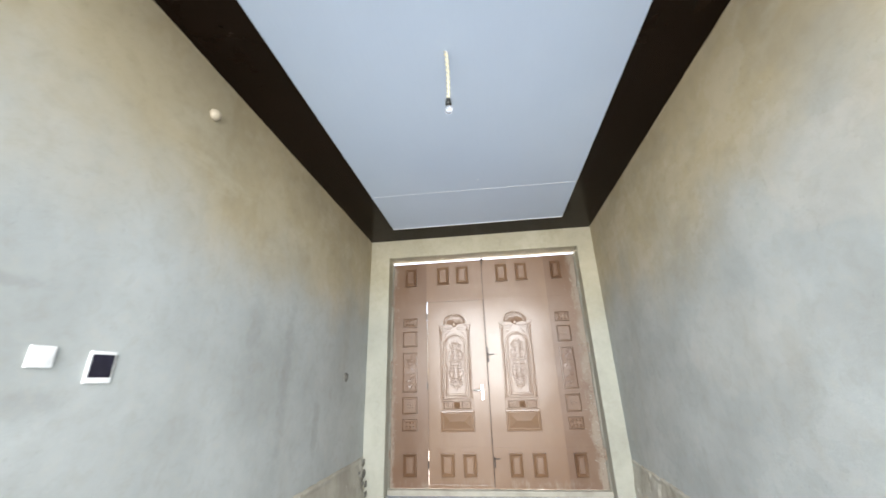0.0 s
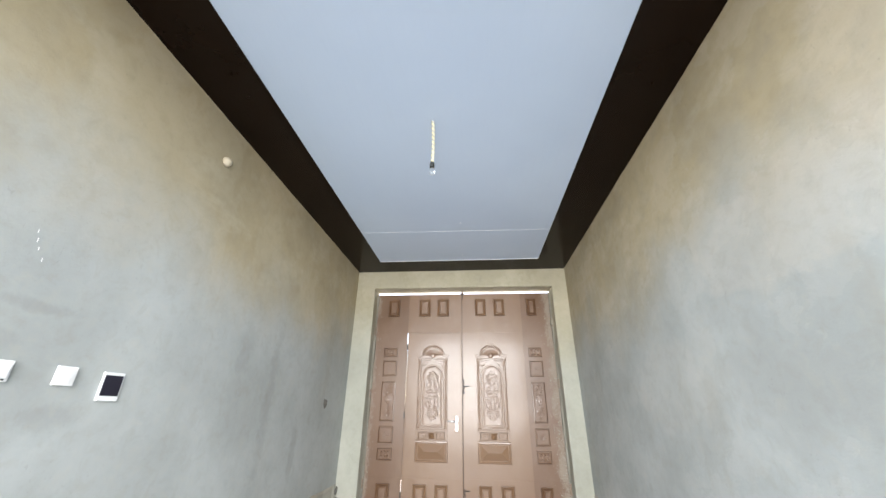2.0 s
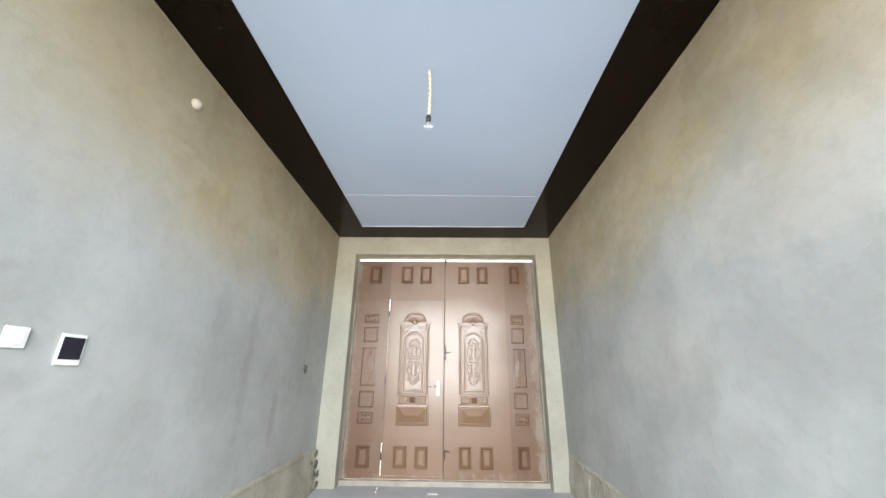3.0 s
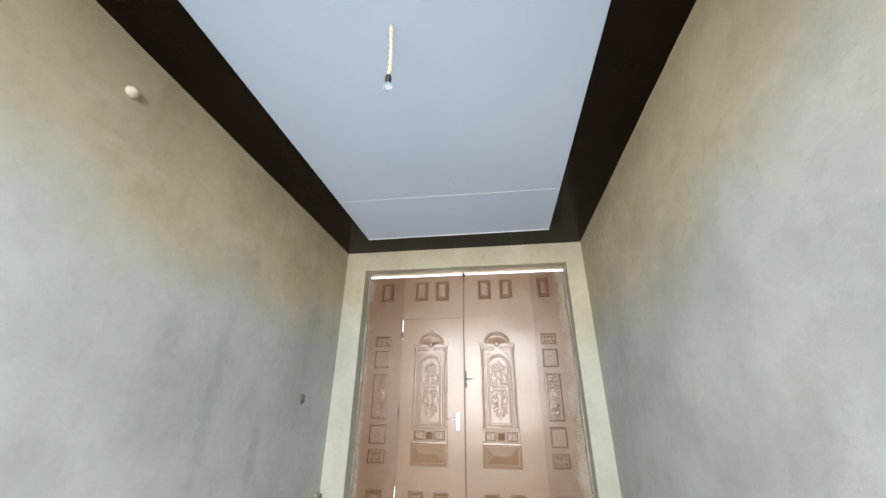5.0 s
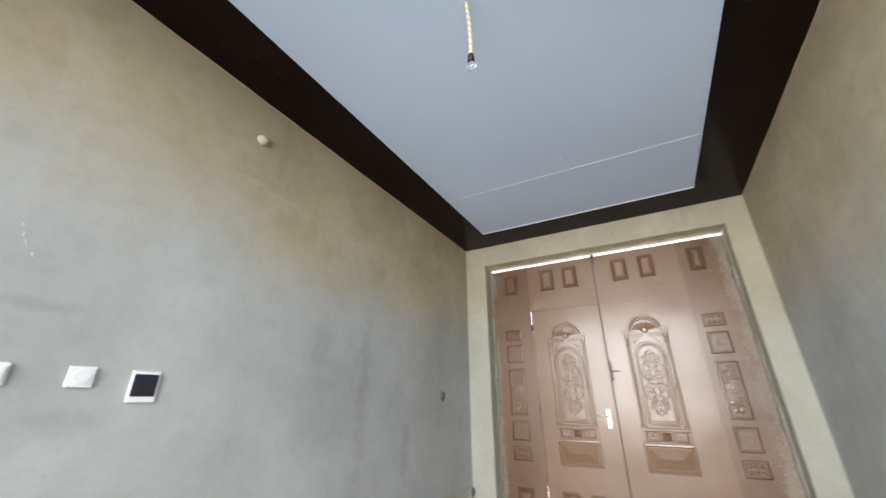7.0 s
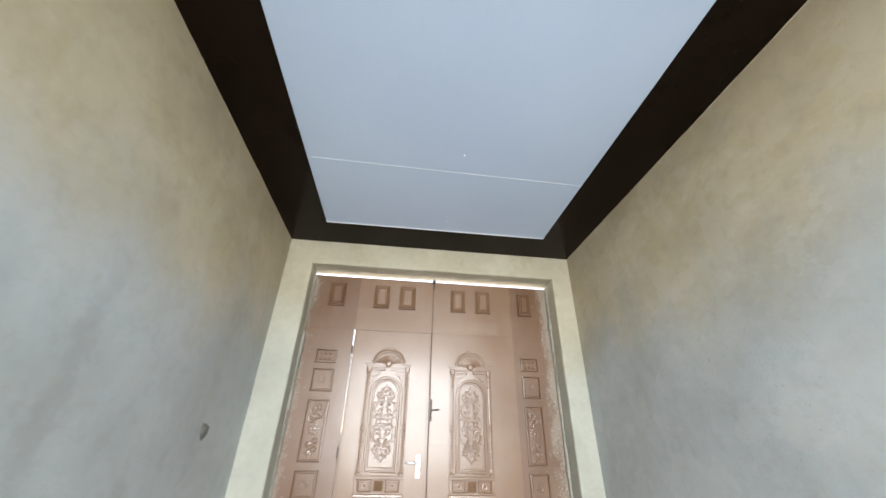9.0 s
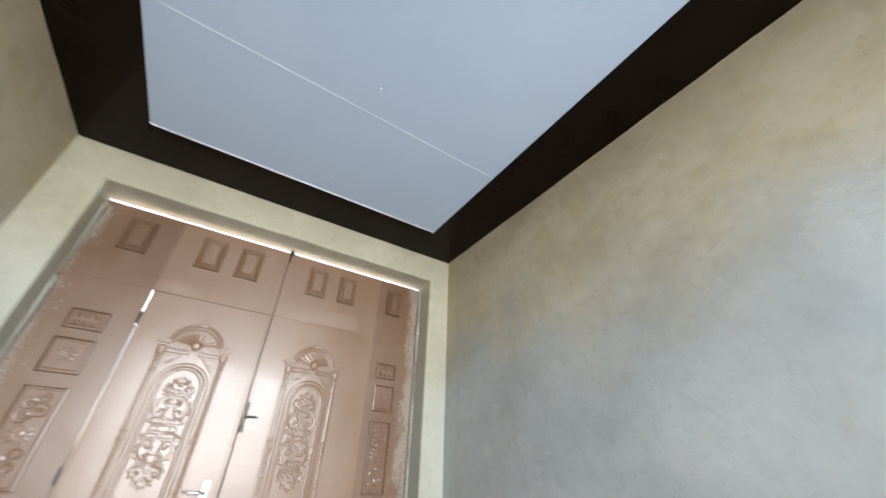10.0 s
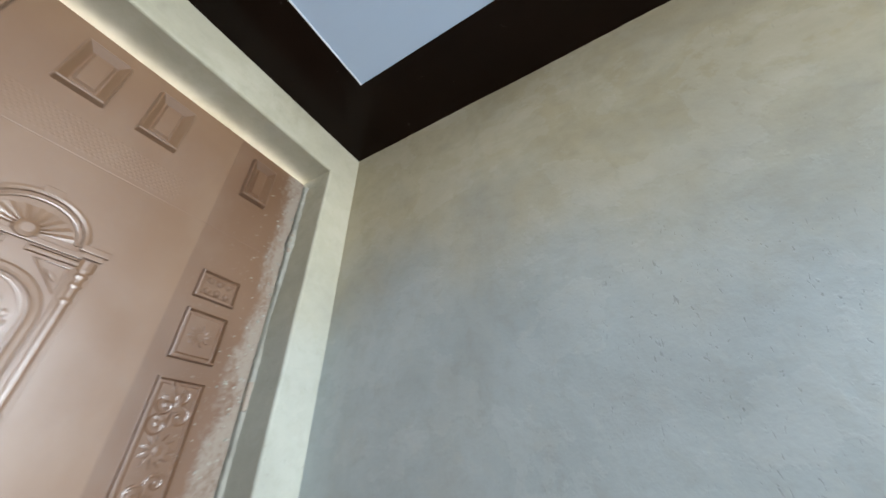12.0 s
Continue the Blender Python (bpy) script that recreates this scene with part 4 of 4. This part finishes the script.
for inset, r in ((0.0, 0.013), (0.045, 0.008)):
    h = hw - inset
    pts = [(DX, yc + h, 1.50), (DX, yc + h, 2.228 - inset)]
    pts += [(DX, yc + h * math.cos(a), 2.228 - inset + 0.075 * math.sin(a)) for a in [math.pi * i / 14 for i in range(15)]]
    pts += [(DX, yc - h, 1.50), (DX, yc + h, 1.50)]
    part("moulding", tube(bmesh.new(), pts, r, 8), M_MOULD, door, "raised arched moulding")
pts = [(DX, yc + hw, 0.58), (DX, yc + hw, 1.26), (DX, yc - hw, 1.26), (DX, yc - hw, 0.58), (DX, yc + hw, 0.58)]
part("moulding", tube(bmesh.new(), pts, 0.013, 8), M_MOULD, door)
bm = boxes(((DX, dy1 - 0.088, 1.36), (DX + 0.006, dy1 - 0.040, 1.60)), bevel=0.002)
dplate = part("handle_plate", bm, M_BRASS, door, "pale brass handle plate")
bm = lathe(bmesh.new(), (DX, dy1 - 0.064, 1.53), (1, 0, 0), [(0, 0.012), (0.045, 0.010)], 10)
tube(bm, [(DX + 0.045, dy1 - 0.064, 1.53), (DX + 0.047, dy1 - 0.134, 1.532), (DX + 0.043, dy1 - 0.184, 1.532)], [0.010, 0.008, 0.007], 8)
part("lever", bm, M_BRASS, dplate)
frame_bm = boxes(
    ((XL - 0.12, dy1 - 0.004, dz0), (XL + 0.001, dy1 + 0.02, dz1 + 0.02)),
    ((XL - 0.12, dy0 - 0.02, dz0), (XL + 0.001, dy0 + 0.004, dz1 + 0.02)),
    ((XL - 0.12, dy0, dz1 - 0.004), (XL + 0.001, dy1, dz1 + 0.02)),
)
setting("door_frame", frame_bm, M_PUTTY, "door reveal smeared with white putty", "door frame")
setting("doorstep", boxes(((XL - 0.02, dy0 - 0.1, -0.02), (XL + 0.34, dy1 + 0.1, 0.26)), bevel=0.01), M_ROUGH, "rough cement step below the house door", "step")


def putty_patch():
    """White putty spread round the door opening, ragged at its outer edge."""
    bm = bmesh.new()
    path = []
    n = 900
    up, over = dz1 - dz0, dy1 - dy0
    total = 2 * up + over
    rows = []
    for i in range(n + 1):
        d = total * i / n
        if d < up:
            p, out, z = (dy1, dz0 + d), (1, 0), dz0 + d
        elif d < up + over:
            p, out, z = (dy1 - (d - up), dz1), (0, 1), dz1
        else:
            p, out, z = (dy0, dz1 - (d - up - over)), (-1, 0), dz1 - (d - up - over)
        wide = 0.20
        if out[0] > 0:
            wide = 0.18 + 0.28 * math.exp(-(abs(z - 1.52) / 0.155) ** 3) - 0.04 * math.exp(-((z - 1.76) / 0.05) ** 2) + 0.065 * math.exp(-((z - 2.20) / 0.26) ** 2)
        elif out[1] > 0:
            wide = 0.29 + 0.03 * math.sin(d * 9)
        wide += 0.035 * noise.noise((d * 6, 1, 0)) + 0.022 * noise.noise((d * 19, 4, 0)) + 0.020 * noise.noise((d * 48, 7, 0)) + 0.012 * noise.noise((d * 120, 2, 0)) - 0.05 * max(0.0, noise.noise((d * 22, 12, 3)) - 0.25)
        rows.append((p, out, max(wide, 0.03)))
    def ring(p, out, wide, extra=(0, 0)):
        cols = []
        for f, h in ((0.0, 0.004), (0.5, 0.006), (0.97, 0.004), (1.0, 0.0)):
            cols.append(bm.verts.new((XL + h, p[0] + out[0] * wide * f + extra[0] * f, p[1] + out[1] * wide * f + extra[1] * f)))
        return cols
    last = None
    for k, (p, out, wide) in enumerate(rows):
        steps = [(out, wide)]
        if last and last[1] != out:
            a, b = last[1], out
            w0 = last[2]
            steps = []
            for j in range(1, 14):
                t = j / 14
                q = (a[0] * (1 - t) + b[0] * t, a[1] * (1 - t) + b[1] * t)
                ln = math.hypot(*q)
                q = (q[0] / ln, q[1] / ln)
                w = w0 * (1 - t) + wide * t + 0.120 * math.exp(-((t - 0.15) / 0.06) ** 2) + 0.074 * math.sin(math.pi * t) + 0.02 * noise.noise((k + t * 5, 9, 2))
                steps.append((q, w))
            steps.append((out, wide))
        for q, w in steps:
            cur = ring(p, q, w)
            path.append(cur)
        last = (p, out, wide)
    for r, s in zip(path, path[1:]):
        for j in range(3):
            try:
                bm.faces.new((r[j], r[j + 1], s[j + 1], s[j]))
            except ValueError:
                pass
    bmesh.ops.remove_doubles(bm, verts=bm.verts, dist=0.0003)
    return bm


def putty_flecks():
    """Loose smears of putty just past the ragged edge."""
    rng = random.Random(4)
    bm = bmesh.new()
    for _ in range(30):
        low = rng.random() < 0.7
        z = rng.uniform(1.02, 1.36) if low else rng.uniform(1.60, 1.85)
        y = dy1 + (0.20 + 0.22 * max(0.0, (z - 1.05) / 0.30) if low else 0.20) + rng.uniform(-0.03, 0.07)
        a, r = rng.uniform(0.2, 1.2), rng.uniform(0.002, 0.008)
        ring = []
        for i in range(7):
            t = 2 * math.pi * i / 7
            u, v = r * 1.8 * math.cos(t) * rng.uniform(0.6, 1.1), r * 0.6 * math.sin(t) * rng.uniform(0.6, 1.1)
            ring.append((y + u * math.cos(a) - v * math.sin(a), z + u * math.sin(a) + v * math.cos(a)))
        tip = bm.verts.new((XL + 0.003, y, z))
        vs = [bm.verts.new((XL + 0.0004, p, q)) for p, q in ring]
        for i in range(7):
            bm.faces.new((vs[i], vs[(i + 1) % 7], tip))
    return bm


setting("putty_flecks", putty_flecks(), M_PUTTY, "small white putty smears beside the ragged patch", "putty")
setting("putty_patch", putty_patch(), M_PUTTY, "ragged white putty spread on the wall round the door", "putty")


# ---- small things on the left wall ----
def wall_box(name, y, z, w, h, label, category):
    ob = thing(name, (XL, y, z), label, category, "wall fittings")
    part("housing", boxes(((XL, y - w / 2, z - h / 2), (XL + 0.011, y + w / 2, z + h / 2)), bevel=0.004), M_PLASTIC, ob)
    return ob


sw = wall_box("light_switch", 1.078, 1.504, 0.086, 0.082, "white plastic light switch on the plastered wall", "switch")
bm = boxes(((XL + 0.010, 1.078 - 0.032, 1.504 - 0.030), (XL + 0.016, 1.078 + 0.032, 1.504 + 0.030)), bevel=0.003)
for v in bm.verts:
    if v.co.z > 1.504 and v.co.x > XL + 0.013:
        v.co.x += 0.004
part("rocker", bm, M_PLASTIC, sw)
part("rocker_gap", boxes(((XL + 0.0105, 1.078 - 0.028, 1.504 - 0.036), (XL + 0.0125, 1.078 + 0.028, 1.504 - 0.031)), bevel=0.0005), M_BLACK, sw, "dark gap under the rocker")
so = wall_box("wall_socket", 1.333, 1.503, 0.090, 0.084, "white plastic wall socket beside the switch", "socket")
bm = lathe(bmesh.new(), (XL + 0.010, 1.333, 1.503), (1, 0, 0), [(0, 0.031), (0.004, 0.030), (0.0042, 0.024), (0.0015, 0.022), (0.0012, 0.001)], 20)
part("socket_ring", bm, M_PLASTIC, so)
for s in (-1, 1):
    bm = lathe(bmesh.new(), (XL + 0.011, 1.333 + s * 0.0105, 1.503), (1, 0, 0), [(0, 0.0085), (0.0015, 0.008), (0.0016, 0.0005)], 8)
    part("contact_hole", bm, M_BLACK, so, "dark contact hole")
tb = wall_box("intercom", 1.570, 1.470, 0.116, 0.138, "white framed wall intercom with a dark screen", "intercom")
part("screen", boxes(((XL + 0.010, 1.570 - 0.050, 1.470 - 0.044), (XL + 0.0125, 1.570 + 0.050, 1.470 + 0.054)), bevel=0.001), M_SCREEN, tb, "dark glossy screen")

cap = thing("cable_cap", (XL, 1.848, 3.108), "cream rounded plastic cap high on the wall", "cable cap")
bm = lathe(bmesh.new(), (XL - 0.002, 1.848, 3.108), (1, 0, 0), [(0, 0.038), (0.012, 0.038), (0.028, 0.034), (0.040, 0.022), (0.046, 0.009), (0.047, 0.001)], 18)
part("dome", bm, M_CREAM, cap, smooth=True)

# ---- hanging bulb ----
BX, BY = 0.122, 1.885
lampcord = thing("hanging_bulb", (BX, BY, ZC), "clear bulb in a black holder on a twisted cream cable", "pendant bulb")
L = 0.368
for k, m in ((0, M_CORD), (1, M_CORD_2)):
    pts = []
    for i in range(91):
        s = i / 90
        a = s * 2 * math.pi * 9 + k * math.pi
        pts.append((BX + 0.0062 * math.cos(a) + 0.006 * math.sin(s * 3), BY + 0.0062 * math.sin(a) + 0.035 * s, ZC - L * s))
    part("cable", tube(bmesh.new(), pts, 0.0072, 7), m, lampcord, smooth=True)
tipx, tipy, tipz = BX + 0.001, BY + 0.035, ZC - L
bm = lathe(bmesh.new(), (tipx, tipy, tipz + 0.006), (0, 0, -1), [(0, 0.010), (0.006, 0.016), (0.024, 0.018), (0.052, 0.018), (0.054, 0.015)], 14)
part("holder", bm, M_BLACK, lampcord, "black plastic bulb holder", True)
bm = lathe(bmesh.new(), (tipx, tipy, tipz - 0.046), (0, 0, -1), [(0, 0.012), (0.010, 0.013), (0.026, 0.021), (0.042, 0.023), (0.056, 0.017), (0.064, 0.006), (0.065, 0.001)], 16)
bulb_ob = part("bulb", bm, M_GLASS, lampcord, "clear glass bulb", True)

# ---- small marks ----
# thin white spot on the floor inside the gate
bm = bmesh.new()
ring = [bm.verts.new((0.08 + 0.066 * math.cos(a) * (1 + 0.2 * noise.noise((a, 3, 1))), 5.02 + 0.032 * math.sin(a), 0.004)) for a in [2 * math.pi * i / 12 for i in range(12)]]
top = bmesh.ops.extrude_face_region(bm, geom=[bm.faces.new(ring)])
bmesh.ops.translate(bm, verts=[v for v in top["geom"] if isinstance(v, bmesh.types.BMVert)], vec=(0, 0, 0.006))
scrap = new("white_spot", finish("white_spot", bm, M_PUTTY))
tagged(scrap, "thin white spot on the cement floor", "paper scrap")


def chip(y, z, size, seed, x=XL):
    """A knocked-out lump of plaster on the left wall or its base."""
    bm = bmesh.new()
    bmesh.ops.create_icosphere(bm, subdivisions=3, radius=1)
    for v in bm.verts:
        n = 1 + 0.5 * noise.noise(v.co * 1.7 + Vector((seed, 0, 0))) + 0.3 * noise.noise(v.co * 5)
        v.co = Vector((x + v.co.x * 0.008 * n, y + v.co.y * size * 1.2 * n, z + v.co.z * size * n))
    return bm


tagged(new("plaster_chip", finish("plaster_chip", chip(4.46, 1.436, 0.050, 2), M_CHIP, True)), "rough knocked spot in the plastered wall", "plaster chip", kind="structure")

# broken lumps where the base meets the pier
for i, (y, z, size) in enumerate(((5.13, 0.405, 0.040), (5.10, 0.290, 0.045), (5.14, 0.170, 0.040), (5.04, 0.200, 0.024), (5.11, 0.070, 0.034), (4.96, 0.330, 0.018))):
    depth = 0.018 + 0.066 * (1 - (z / 0.475) ** 1.4)
    tagged(new("plaster_chip", finish("plaster_chip", chip(y, z, size, 5 + 3 * i, XL + depth), M_CHIP, True)), "broken lump at the end of the cement base", "plaster chip", kind="structure")

# white putty drips below the cable run, and two nubs on the ceiling
bm = bmesh.new()
for y, z, h in ((0.985, 2.08, 0.008), (0.998, 2.045, 0.012), (1.015, 2.01, 0.009), (1.045, 1.97, 0.010)):
    tube(bm, [(XL, y, z), (XL + 0.001, y + 0.002, z - 1.7 * h)], [0.0015, 0.0010], 6)
tagged(new("putty_drips", finish("putty_drips", bm, M_PUTTY)), "small white putty drips on the plastered wall", "putty drips", kind="structure")
for x, y, r_ in ((0.264, 3.569, 0.006), (0.255, 4.545, 0.006), (0.376, 3.782, 0.007)):
    bm = lathe(bmesh.new(), (x, y, ZC + 0.001), (0, 0, -1), [(0, r_), (0.006, r_ * 0.8), (0.010, r_ * 0.3), (0.0105, 0.001)], 8)
    tagged(new("ceiling_nub", finish("ceiling_nub", bm, M_TRIM, True)), "small white nub on the ceiling film", "ceiling nub", kind="structure")
